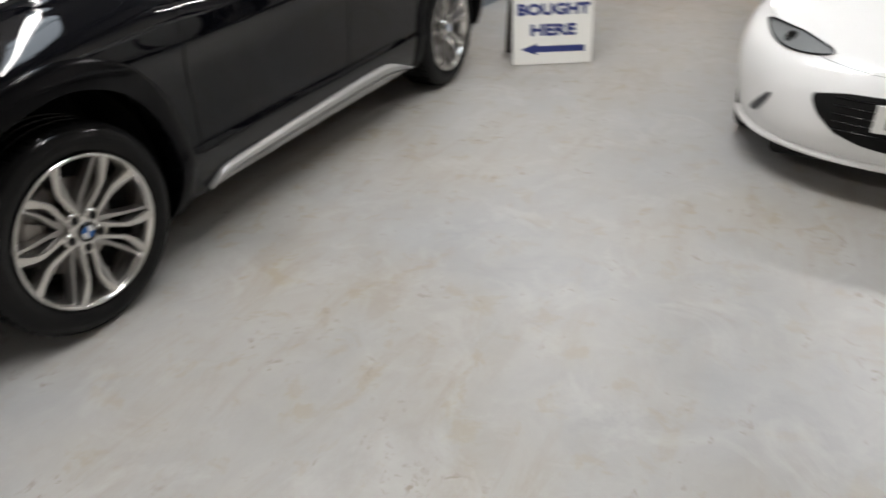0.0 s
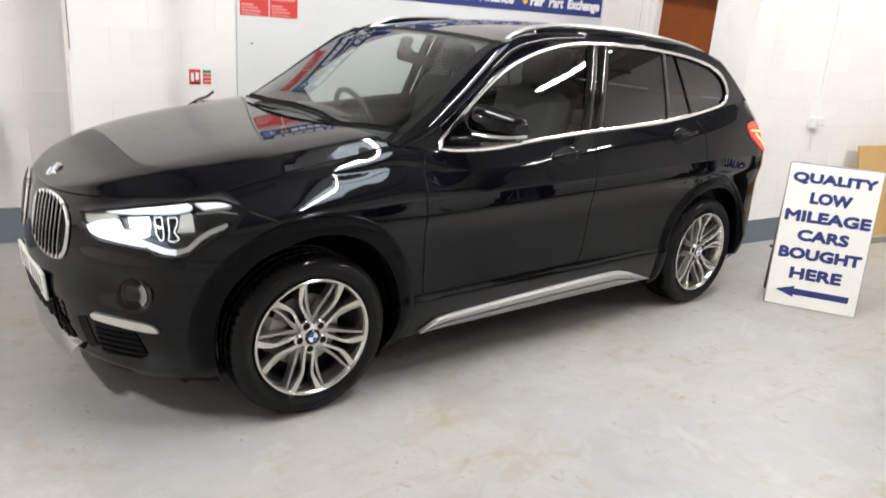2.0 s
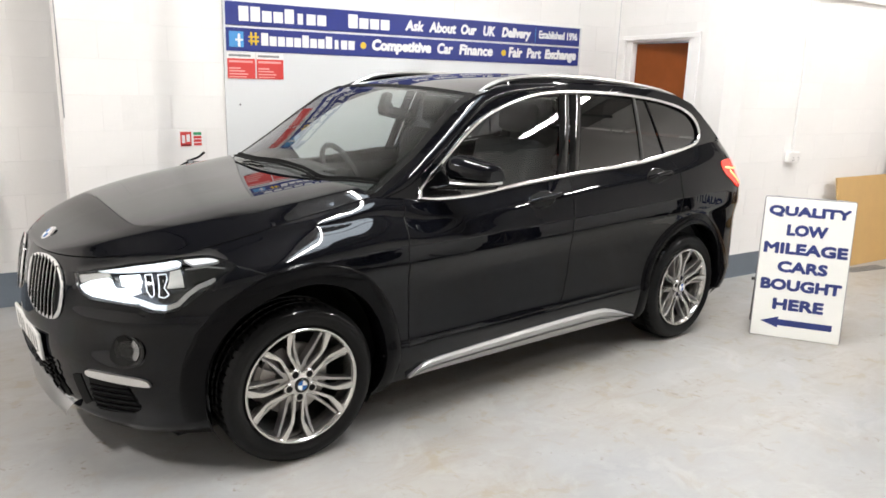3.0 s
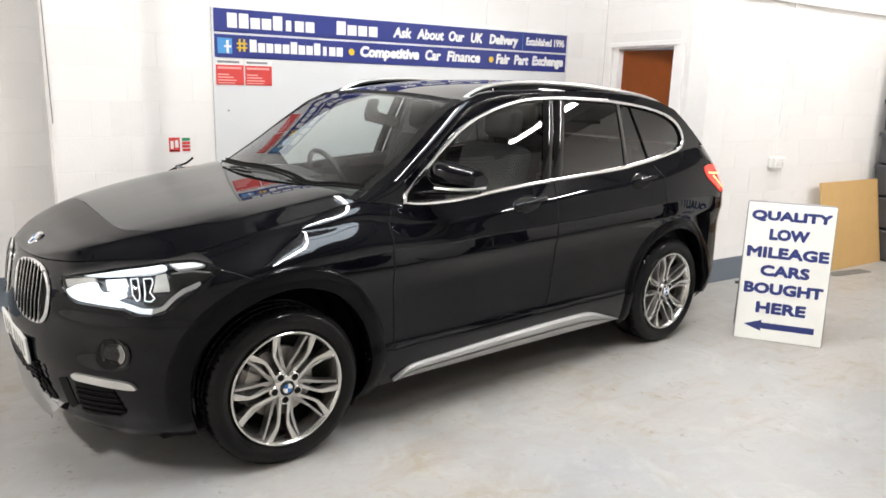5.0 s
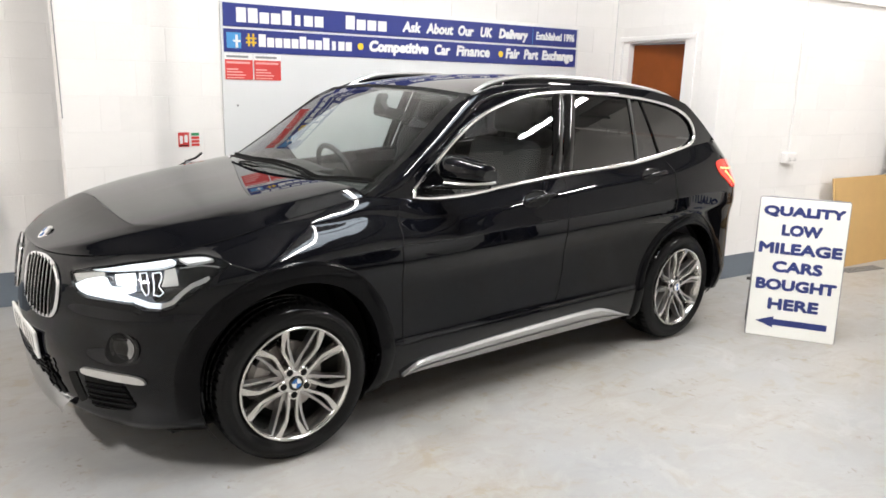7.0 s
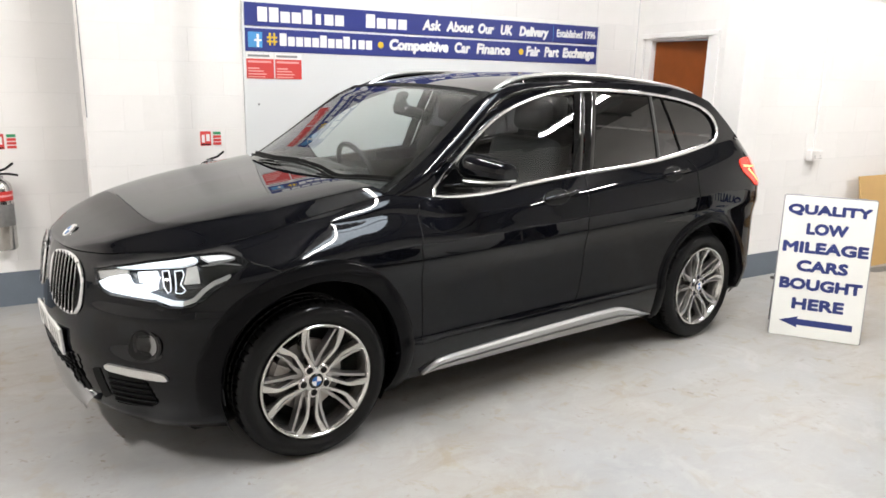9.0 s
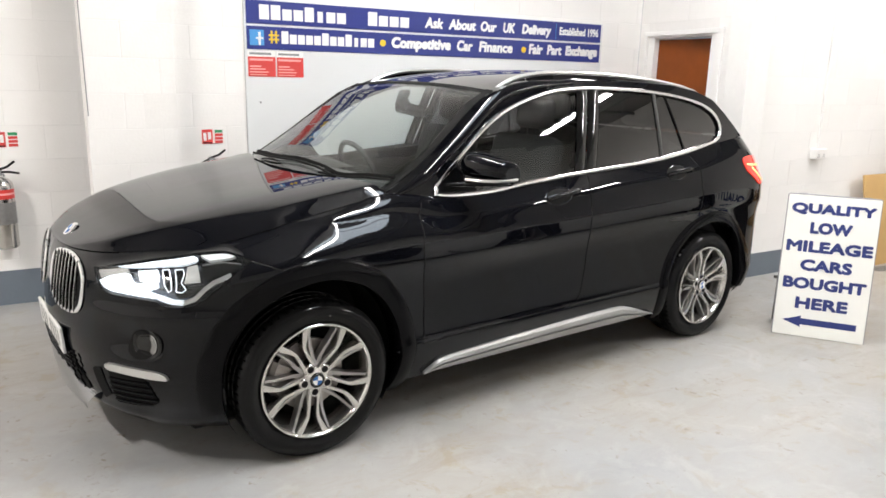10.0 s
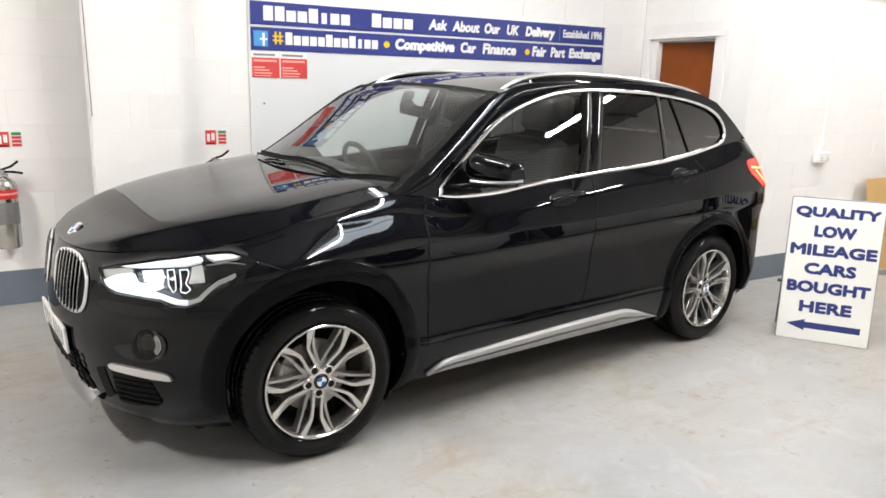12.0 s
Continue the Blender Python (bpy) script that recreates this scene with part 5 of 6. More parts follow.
# ---- lettering ----
def lettering(name, text, x, z, width, height, mat, parent, y=-0.002, bold=0.0, shear=0.0):
    """Raised flat letters, each a part, fitted to a box whose lower left corner is (x, z), facing -y. bold: stroke added, in letter heights."""
    cu = bpy.data.curves.new("letters", "FONT")
    cu.body, cu.shear, cu.resolution_u = text, shear, 3
    ob = bpy.data.objects.new("letters", cu)
    scene.collection.objects.link(ob)
    dg = bpy.context.evaluated_depsgraph_get()
    me = bpy.data.meshes.new_from_object(ob.evaluated_get(dg))
    bpy.data.objects.remove(ob)
    co = [v.co.copy() for v in me.vertices]
    x0, x1 = min(c.x for c in co), max(c.x for c in co)
    y0, y1 = min(c.y for c in co), max(c.y for c in co)
    grow = bold * height
    co = [(x + grow + (c.x - x0) / (x1 - x0) * (width - 2 * grow), z + grow + (c.y - y0) / (y1 - y0) * (height - 2 * grow)) for c in co]
    polys = [tuple(p.vertices) for p in me.polygons]
    bpy.data.meshes.remove(me)
    group = list(range(len(co)))

    def root(i):
        while group[i] != i:
            i = group[i]
        return i
    for f in polys:
        for i in f[1:]:
            group[root(i)] = root(f[0])
    islands = {}
    for f in polys:
        islands.setdefault(root(f[0]), []).append(f)
    spans = sorted([(min(co[i][0] for f in fs for i in f), max(co[i][0] for f in fs for i in f), fs) for fs in islands.values()], key=lambda q: q[0])
    letters = []
    for lo, hi, fs in spans:
        if letters and lo < letters[-1][1] - 0.3 * (hi - lo):
            letters[-1][1] = max(hi, letters[-1][1])
            letters[-1][2] += fs
        else:
            letters.append([lo, hi, list(fs)])
    for lo, hi, fs in letters:
        verts, faces = [], []
        shifts = [(0, 0)] + ([(grow * cos(radians(30 * i)), grow * sin(radians(30 * i))) for i in range(12)] if bold else [])
        for k, (dx, dz) in enumerate(shifts):
            used = sorted({i for f in fs for i in f})
            at = {i: len(verts) + n for n, i in enumerate(used)}
            verts += [(co[i][0] + dx, y - 0.00008 * k, co[i][1] + dz) for i in used]
            faces += [tuple(at[i] for i in f) for f in fs]
        part(name, outward((verts, faces), (0, -1, 0)), mat, parent, smooth=False)


def flat(x0, x1, z0, z1, y, thick=0.002, bevel=0.0):
    return box(x0, x1, y - thick, y, z0, z1, bevel, 1)


# ---- wall things ----
SIGN_BLUE = material("sign_blue_vinyl", (0.022, 0.034, 0.20), 0.35, vary=0.06, scale=6)
SIGN_WHITE = material("sign_white_vinyl", (0.80, 0.80, 0.79), 0.4, vary=0.02)
SIGN_YELLOW = material("sign_yellow_vinyl", (0.75, 0.50, 0.03), 0.4)
SIGN_LIGHT_BLUE = material("sign_light_blue", (0.07, 0.30, 0.62), 0.4)
BOARD = material("white_gloss_board", (0.70, 0.715, 0.72), 0.22, vary=0.015, scale=2)
RED = material("poster_red", (0.62, 0.055, 0.05), 0.4, vary=0.04)
GREEN = material("sign_green", (0.03, 0.28, 0.12), 0.4)
GREY_INK = material("poster_grey_ink", (0.25, 0.25, 0.26), 0.5)
PINK_INK = material("poster_pale_ink", (0.78, 0.36, 0.34), 0.5)
INK_BLUE = material("sign_ink_blue", (0.022, 0.035, 0.16), 0.45)
SIGN_BOARD = material("white_painted_sign_board", (0.80, 0.79, 0.74), 0.45, vary=0.03, scale=5)
DARK_WOOD = material("dark_weathered_timber", (0.05, 0.045, 0.04), 0.7, vary=0.3, scale=20)
DOOR_WOOD = material("brown_wood_veneer", (0.21, 0.055, 0.011), 0.5, vary=0.35, scale=3, spec=0.15)
WHITE_GLOSS = material("white_gloss_woodwork", (0.80, 0.795, 0.78), 0.3, vary=0.02)
STAINLESS = material("stainless_steel", (0.62, 0.60, 0.57), 0.22, 1.0, vary=0.05, scale=15)
EXT_RED = material("extinguisher_red_band", (0.55, 0.03, 0.025), 0.35)
PLYWOOD = material("raw_plywood", (0.52, 0.33, 0.13), 0.65, vary=0.12, scale=5, bump=0.15, bump_scale=60)
CRATE = material("dark_grey_crate_plastic", (0.055, 0.055, 0.062), 0.5, vary=0.12, scale=10)
CARD = material("brown_cardboard", (0.30, 0.19, 0.11), 0.8, vary=0.08, scale=12)
TIMBER = material("pale_timber", (0.50, 0.34, 0.17), 0.65, vary=0.18, scale=8)
MAROON = material("dark_maroon_card", (0.05, 0.012, 0.014), 0.6, vary=0.1)
FRAME_WHITE = material("white_painted_door_frame", (0.82, 0.805, 0.79), 0.55, vary=0.03, scale=6)
WHITE_PLASTIC = material("white_plastic", (0.78, 0.76, 0.74), 0.4)


def wall_pose(s, d, z=0.0):
    p = room(s, d, z)
    return Matrix.Translation(p) @ ROOM


def name_blocks(parent, x, z, h, text, pitch, mat):
    """A trade name as plain upright blocks, one for a letter, of its height and width."""
    tall = set("bdfhklt#")
    for i, ch in enumerate(text):
        if ch == " ":
            continue
        hh = h if ch.isupper() or ch in tall else h * 0.76
        wide = pitch * (0.5 if ch in "ilj" else 0.84)
        c = x + pitch * (i + 0.5)
        part("name_block", flat(c - wide / 2, c + wide / 2, z, z + hh, -0.003, 0.0015, 0.0), mat, parent, smooth=False)


def sign_board_wall():
    b = thing("display_board", "large glossy white board fixed to the wall", "board", wall_pose(0, BACK))
    part("panel", box(-0.80, 2.42, -0.02, -0.001, 0.35, 2.055, 0.003, 1), BOARD, b)
    for x, z in ((-0.70, 1.36), (-0.70, 0.9), (0.4, 0.7), (1.5, 1.2)):
        part("screw_head", moved(lathe([(0.0, -0.003), (0.006, -0.0025), (0.008, 0.0)], 12), Matrix.Translation((x, -0.02, z))), GREY_INK, b)
    up = thing("banner", "blue upper banner with white lettering on the board", "banner", wall_pose(0, BACK + 0.022), "trade banners")
    part("sheet", box(-0.785, 2.395, -0.004, 0.0, 1.892, 2.046, 0.0015, 1), SIGN_BLUE, up)
    name_blocks(up, -0.70, 1.922, 0.098, "Cheshire", 0.0815, SIGN_WHITE)
    name_blocks(up, 0.115, 1.922, 0.098, "Cars", 0.089, SIGN_WHITE)
    for txt, x0, x1 in (("Ask", 0.60, 0.765), ("About", 0.815, 1.07), ("Our", 1.115, 1.27), ("UK", 1.335, 1.455), ("Delivery", 1.525, 1.835)):
        low = 0.022 if "y" in txt else 0.0
        lettering("letter", txt, x0, 1.928 - low, x1 - x0, 0.082 + low, SIGN_WHITE, up, -0.006, 0.06, 0.15)
    part("rule", flat(1.885, 1.889, 1.90, 2.03, -0.005, 0.001), SIGN_LIGHT_BLUE, up, smooth=False)
    lettering("letter", "Established 1996", 1.925, 1.938, 0.44, 0.068, SIGN_WHITE, up, -0.006, 0.05)
    lo = thing("banner", "blue lower banner with white and yellow lettering on the board", "banner", wall_pose(0, BACK + 0.022), "trade banners")
    part("sheet", box(-0.785, 2.395, -0.004, 0.0, 1.722, 1.876, 0.0015, 1), SIGN_BLUE, lo)
    part("icon", flat(-0.765, -0.665, 1.748, 1.852, -0.005, 0.0015), SIGN_LIGHT_BLUE, lo, "light blue square emblem", smooth=False)
    part("icon_bar", flat(-0.705, -0.688, 1.750, 1.838, -0.007, 0.001), SIGN_WHITE, lo, smooth=False)
    part("icon_bar", flat(-0.722, -0.670, 1.79, 1.803, -0.007, 0.001), SIGN_WHITE, lo, smooth=False)
    for e in (0, 1):
        part("hash_bar", flat(-0.618 + 0.032 * e, -0.604 + 0.032 * e, 1.765, 1.85, -0.006, 0.001), SIGN_YELLOW, lo, smooth=False)
        part("hash_bar", flat(-0.632, -0.558, 1.785 + 0.028 * e, 1.797 + 0.028 * e, -0.006, 0.001), SIGN_YELLOW, lo, smooth=False)
    name_blocks(lo, -0.545, 1.765, 0.085, "teamcheshire", 0.0602, SIGN_WHITE)
    for x in (0.245, 1.555):
        part("dot", moved(lathe([(0.0, -0.006), (0.024, -0.006), (0.025, -0.004)], 24), Matrix.Translation((x, 0, 1.802))), SIGN_YELLOW, lo)
    for txt, x0, x1, low in (("Competitive", 0.315, 0.84, 0.022), ("Car", 0.895, 1.045, 0), ("Finance", 1.105, 1.44, 0), ("Fair", 1.605, 1.755, 0), ("Part", 1.80, 1.96, 0), ("Exchange", 2.0, 2.365, 0.022)):
        lettering("letter", txt, x0, 1.768 - low, x1 - x0, 0.085 + low, SIGN_WHITE, lo, -0.006, 0.065, 0.1)
    for i, x in enumerate((-0.782, -0.578)):
        p = thing("poster", "small red notice with pale print on the board", "poster", wall_pose(0, BACK + 0.0215), "red notices")
        part("sheet", flat(x, x + 0.196, 1.535, 1.712, 0.0, 0.0015), SIGN_WHITE, p, smooth=False)
        part("red_field", flat(x + 0.001, x + 0.195, 1.537, 1.672, -0.002, 0.001), RED, p, smooth=False)
        part("print_bar", flat(x + 0.012, x + 0.165, 1.685, 1.700, -0.002, 0.001), GREY_INK, p, smooth=False)
        for z, x0, wd, h, mt in ((1.645, 0.012, 0.165, 0.014, PINK_INK), (1.602, 0.012, 0.08, 0.010, PINK_INK), (1.584, 0.012, 0.11, 0.009, PINK_INK), (1.564, 0.012, 0.13, 0.009, PINK_INK), (1.546, 0.012, 0.12, 0.007, PINK_INK)):
            part("print_bar", flat(x + x0, x + x0 + wd, z, z + h, -0.0035, 0.0006), mt, p, smooth=False)


def fire_sign(s, d, z):
    t = thing("fire_sign", "small red and green fire notice on the white wall", "sign", wall_pose(s, d, z), "fire notices")
    part("panel", flat(0, 0.072, 0, 0.098, -0.001, 0.002), RED, t, smooth=False)
    part("panel", flat(0.085, 0.142, 0, 0.098, -0.001, 0.002), SIGN_WHITE, t, smooth=False)
    part("stripe", flat(0.087, 0.140, 0.076, 0.095, -0.0035, 0.001), GREEN, t, smooth=False)
    for z0 in (0.052, 0.028, 0.004):
        part("stripe", flat(0.087, 0.140, z0, z0 + 0.018, -0.0035, 0.001), RED, t, smooth=False)
    part("symbol", flat(0.010, 0.030, 0.022, 0.075, -0.0035, 0.001), SIGN_WHITE, t, smooth=False)
    part("symbol", flat(0.040, 0.062, 0.030, 0.080, -0.0035, 0.001), SIGN_WHITE, t, smooth=False)
    part("symbol", flat(0.006, 0.066, 0.004, 0.012, -0.0035, 0.001), MATT, t, smooth=False)


def extinguisher(s, d, z):
    """Brushed steel extinguisher on a wall hook; z is its foot."""
    t = thing("fire_extinguisher", "stainless steel fire extinguisher with a red band on the wall", "fire extinguisher", wall_pose(s, d, z), "fire extinguishers")
    up = Matrix.Translation((0, -0.085, 0)) @ pose(0, 0, 0, 90, 0, 0)
    part("cylinder", moved(lathe([(0.0, 0.0), (0.068, 0.0), (0.075, 0.01), (0.075, 0.40), (0.070, 0.425), (0.050, 0.448), (0.024, 0.462), (0.020, 0.475), (0.0, 0.475)], 40), up), STAINLESS, t, "brushed steel cylinder")
    part("label_band", moved(lathe([(0.0755, 0.325), (0.0757, 0.327), (0.0757, 0.383), (0.0755, 0.385)], 40), up), EXT_RED, t, "red band")
    part("print_bar", moved(lathe([(0.0758, 0.350), (0.0759, 0.351), (0.0759, 0.362), (0.0758, 0.363)], 40), up), PINK_INK, t)
    part("print_bar", moved(lathe([(0.0755, 0.16), (0.0757, 0.161), (0.0757, 0.30), (0.0755, 0.301)], 40), up), GREY_METAL, t)
    part("valve", moved(lathe([(0.0, 0.468), (0.020, 0.470), (0.020, 0.50), (0.014, 0.51), (0.0, 0.512)], 20), up), GREY_INK, t)
    part("lever", sweep([(-0.02, -0.085, 0.500), (0.05, -0.10, 0.525), (0.092, -0.108, 0.56)], 0.022, 0.015, (0, 0, 1)), MATT, t, "dark lever")
    part("carry_handle", sweep([(-0.01, -0.085, 0.492), (0.06, -0.10, 0.492), (0.115, -0.11, 0.482)], 0.022, 0.015, (0, 0, 1)), MATT, t)
    hose = [(-0.02, -0.09, 0.49), (-0.07, -0.11, 0.47), (-0.098, -0.11, 0.38), (-0.10, -0.10, 0.2), (-0.098, -0.10, 0.06)]
    part("hose", sweep(resample(hose, 24, closed=False), 0.022, 0.022, (0, 1, 0.2)), MATT, t, "black rubber hose")
    part("bracket", box(-0.03, 0.03, -0.03, -0.001, 0.40, 0.47, 0.004, 1), STEEL, t)


GREY_METAL = material("silver_label", (0.22, 0.215, 0.21), 0.4, 0.4, vary=0.35, scale=40)


def skirting():
    def band(name, a, b, h):
        pa, pb = Vector((*plan(*a), 0)), Vector((*plan(*b), 0))
        t = (pb - pa).normalized()
        m = Matrix(((t.x, -t.y, 0, pa.x), (t.y, t.x, 0, pa.y), (0, 0, 1, 0), (0, 0, 0, 1)))
        o = part(name, box(0, (pb - pa).length, -0.006, 0.0, 0, h, 0.001, 1), PLINTH)
        o.matrix_basis = m
        tagged(o, "grey-blue painted skirting band at the foot of the wall", "skirting", kind="structure")
    band("baseboard_left", (HALL[0], LEFT), (S_PIER0 + 0.05, LEFT), 0.235)
    band("baseboard_pier", (S_PIER0, PIER), (S_PIER1, PIER), 0.225)
    band("baseboard_back", (S_PIER1 + 0.002, BACK), (S_RET_B - 0.01, BACK), 0.22)
    band("baseboard_right", (S_RET, RIGHT), (HALL[1], RIGHT), 0.20)


def doorway():
    a, b = Vector((*plan(S_RET_B, BACK), 0)), Vector((*plan(S_RET, RIGHT), 0))
    t = (b - a).normalized()
    m = Matrix(((t.x, -t.y, 0, a.x), (t.y, t.x, 0, a.y), (0, 0, 1, 0), (0, 0, 0, 1)))
    x0, x1, _, z1 = DOOR_HOLE
    d = thing("door_1", "brown wooden door standing a little open in a white frame", "door", m, kind="structure")
    for p, q in ((x0 - 0.035, x0 + 0.004), (x1 - 0.004, x1 + 0.075)):
        part("architrave", box(p, q, -0.016, -0.001, 0, z1 + 0.04, 0.004, 1), FRAME_WHITE, d)
    part("architrave", box(x0 - 0.035, x1 + 0.075, -0.018, -0.003, z1 - 0.004, z1 + 0.038, 0.004, 1), FRAME_WHITE, d)
    for p, q in ((x0, x0 + 0.085), (x1 - 0.085, x1)):
        part("jamb", box(p, q, 0.006, 0.16, 0, z1, 0.003, 1), FRAME_WHITE, d)
    part("jamb", box(x0 + 0.085, x1 - 0.085, 0.008, 0.16, z1 - 0.022, z1, 0.003, 1), FRAME_WHITE, d)
    leaf = part("door_leaf", moved(box(0, x1 - x0 - 0.18, 0.0, 0.04, 0.008, z1 - 0.03, 0.003, 1), pose(x0 + 0.09, 0.055, 0, 0, 0, 9)), DOOR_WOOD, d, "brown wood veneer door leaf")
    part("door_handle", moved(joined(sweep([(0, 0, 0), (0, -0.05, 0)], 0.02, 0.02, (0, 0, 1)), sweep([(0.0, -0.05, 0), (-0.11, -0.05, 0)], 0.018, 0.018, (0, 0, 1))), pose(x1 - 0.20, 0.165, 1.0)), STAINLESS, leaf)
    back = part("wall_behind_door", box(-0.4, 1.15, 1.2, 1.3, 0, 2.6), WALL)
    back.matrix_basis = m
    tagged(back, "plain wall of the room behind the door", "wall", kind="structure")
    s = thing("light_switch", "white light switch plate beside the door", "light switch", m @ Matrix.Translation((1.215, 0, 1.33)))
    part("plate", box(-0.043, 0.043, -0.012, 0.0, -0.043, 0.043, 0.003, 1), WHITE_PLASTIC, s)
    part("rocker", moved(box(-0.012, 0.012, -0.005, 0.0, -0.02, 0.02, 0.002, 1), pose(0, -0.012, 0, 5, 0, 0)), WHITE_PLASTIC, s)


def right_wall_things():
    c = thing("conduit", "thin white cable conduit running up the wall", "conduit", wall_pose(3.66, RIGHT))
    part("trunking", box(-0.012, 0.012, -0.014, -0.0, 1.06, TOP - 0.02, 0.002, 1), WHITE_GLOSS, c)
    for z in (1.35, 1.95, 2.3):
        part("clip", box(-0.018, 0.018, -0.017, -0.0, z, z + 0.012, 0.002, 1), WHITE_PLASTIC, c)
    s = thing("socket_box", "white surface-mounted socket box under the conduit", "socket", wall_pose(3.65, RIGHT, 0.965))
    part("back_box", box(-0.075, 0.075, -0.045, 0.0, 0.0, 0.088, 0.004, 1), WHITE_PLASTIC, s)
    part("face_plate", box(-0.073, 0.073, -0.056, -0.045, 0.001, 0.087, 0.003, 1), WHITE_PLASTIC, s)
    for x in (-0.036, 0.036):
        part("rocker", box(x - 0.008, x + 0.008, -0.060, -0.056, 0.056, 0.074, 0.001, 1), WHITE_PLASTIC, s)
        for e, zz in ((0, 0.036), (-0.011, 0.018), (0.011, 0.018)):
            part("pin_slot", box(x + e - 0.004, x + e + 0.004, -0.0575, -0.056, zz, zz + 0.006), MATT, s, smooth=False)
    led = part("ledge", box(S_RET + 0.001, HALL[1], -0.022, 0.0, 2.33, 2.36, 0.003, 1), WALL)
    led.matrix_basis = wall_pose(0, RIGHT)
    tagged(led, "painted ledge along the top of the block wall", "ledge", kind="structure")
    p = thing("plywood_sheet", "offcut of bare plywood leaning against the wall", "plywood", wall_pose(4.27, RIGHT + 0.235) @ pose(0, 0, 0, -10.5, 0, 0))
    part("sheet", box(0, 0.98, -0.009, 0.009, 0, 0.82, 0.001, 1), PLYWOOD, p)
    g = thing("floor_grating", "dark metal drain grating let into the floor", "grating", Matrix.Translation((4.40, -0.765, 0)) @ pose(0, 0, 0, 0, 0, -14))
    part("frame", joined(box(-0.24, 0.24, -0.06, -0.05, 0.0005, 0.006), box(-0.24, 0.24, 0.05, 0.06, 0.0005, 0.006)), STEEL, g, smooth=False)
    for i in range(12):
        x = -0.23 + 0.042 * i
        part("bar", box(x - 0.015, x + 0.015, -0.05, 0.05, 0.0005, 0.005), STEEL, g, smooth=False)
    # stacked crates
    first = None
    for i in range(7):
        z = 0.315 * i
        pm = Matrix.Translation((5.48, -0.79, z)) @ pose(0, 0, 0, 0, 0, -8)
        if first is None:
            first = thing("crate", "dark grey plastic storage crate in a stack", "crate", pm, "stacked crates")
            rows = [[(sx * (0.27 + o), sy * (0.19 + o), zz) for sx, sy in ((-1, -1), (1, -1), (1, 1), (-1, 1))] for o, zz in ((-0.02, 0.004), (0.0, 0.02), (0.004, 0.27), (0.022, 0.272), (0.024, 0.305), (0.018, 0.312), (0.002, 0.312), (0.0, 0.30), (-0.024, 0.03))]
            part("shell", joined(grid(rows, close=True), ([(-0.24, -0.16, 0.03), (0.24, -0.16, 0.03), (0.24, 0.16, 0.03), (-0.24, 0.16, 0.03)], [(0, 1, 2, 3)])), CRATE, first, angle=30)
            for x in (-0.2, -0.07, 0.07, 0.2):
                part("rib", box(x - 0.006, x + 0.006, -0.208, -0.19, 0.02, 0.272, 0.002, 1), CRATE, first)
        else:
            copy_thing(first, pm)
    pl = thing("timber_pallet", "pale timber pallet on the floor with boxes on it", "pallet", Matrix.Translation((5.35, -1.95, 0)) @ pose(0, 0, 0, 0, 0, 63))
    for y in (-0.45, 0, 0.45):
        part("bearer", box(-1.0, 1.0, y - 0.04, y + 0.04, 0.0, 0.09, 0.004, 1), TIMBER, pl)
    for i in range(9):
        x = -0.95 + 0.2375 * i
        part("deck_board", box(x - 0.05, x + 0.05, -0.5, 0.5, 0.09, 0.11, 0.003, 1), TIMBER, pl)
    part("edge_board", box(-1.0, 1.0, 0.49, 0.512, 0.02, 0.108, 0.003, 1), TIMBER, pl)

    def carton(label, mat, x, y, w, dd, h, turn, tape=True):
        b = thing("box", label, "box", Matrix.Translation((5.35, -1.95, 0.11)) @ pose(0, 0, 0, 0, 0, 63) @ pose(x, y, 0, 0, 0, turn), "boxes on the pallet")
        part("carton", box(-w / 2, w / 2, -dd / 2, dd / 2, 0, h, 0.006, 1), mat, b)
        if tape:
            part("tape", box(-w / 2 - 0.001, w / 2 + 0.001, -0.025, 0.025, h - 0.0005, h + 0.001), SIGN_WHITE, b, smooth=False)
            part("label", box(-0.08, 0.08, dd / 2, dd / 2 + 0.001, h * 0.5, h * 0.8), SIGN_WHITE, b, "white paper label", smooth=False)
    carton("dark maroon cardboard box on the pallet", MAROON, 0.70, 0.22, 0.42, 0.4, 0.38, 4, False)
    carton("brown cardboard box with a white label on the pallet", CARD, 0.12, 0.22, 0.62, 0.42, 0.40, -3)
    carton("grey lidded box on the pallet", CRATE, -0.55, 0.2, 0.5, 0.42, 0.36, 6, False)


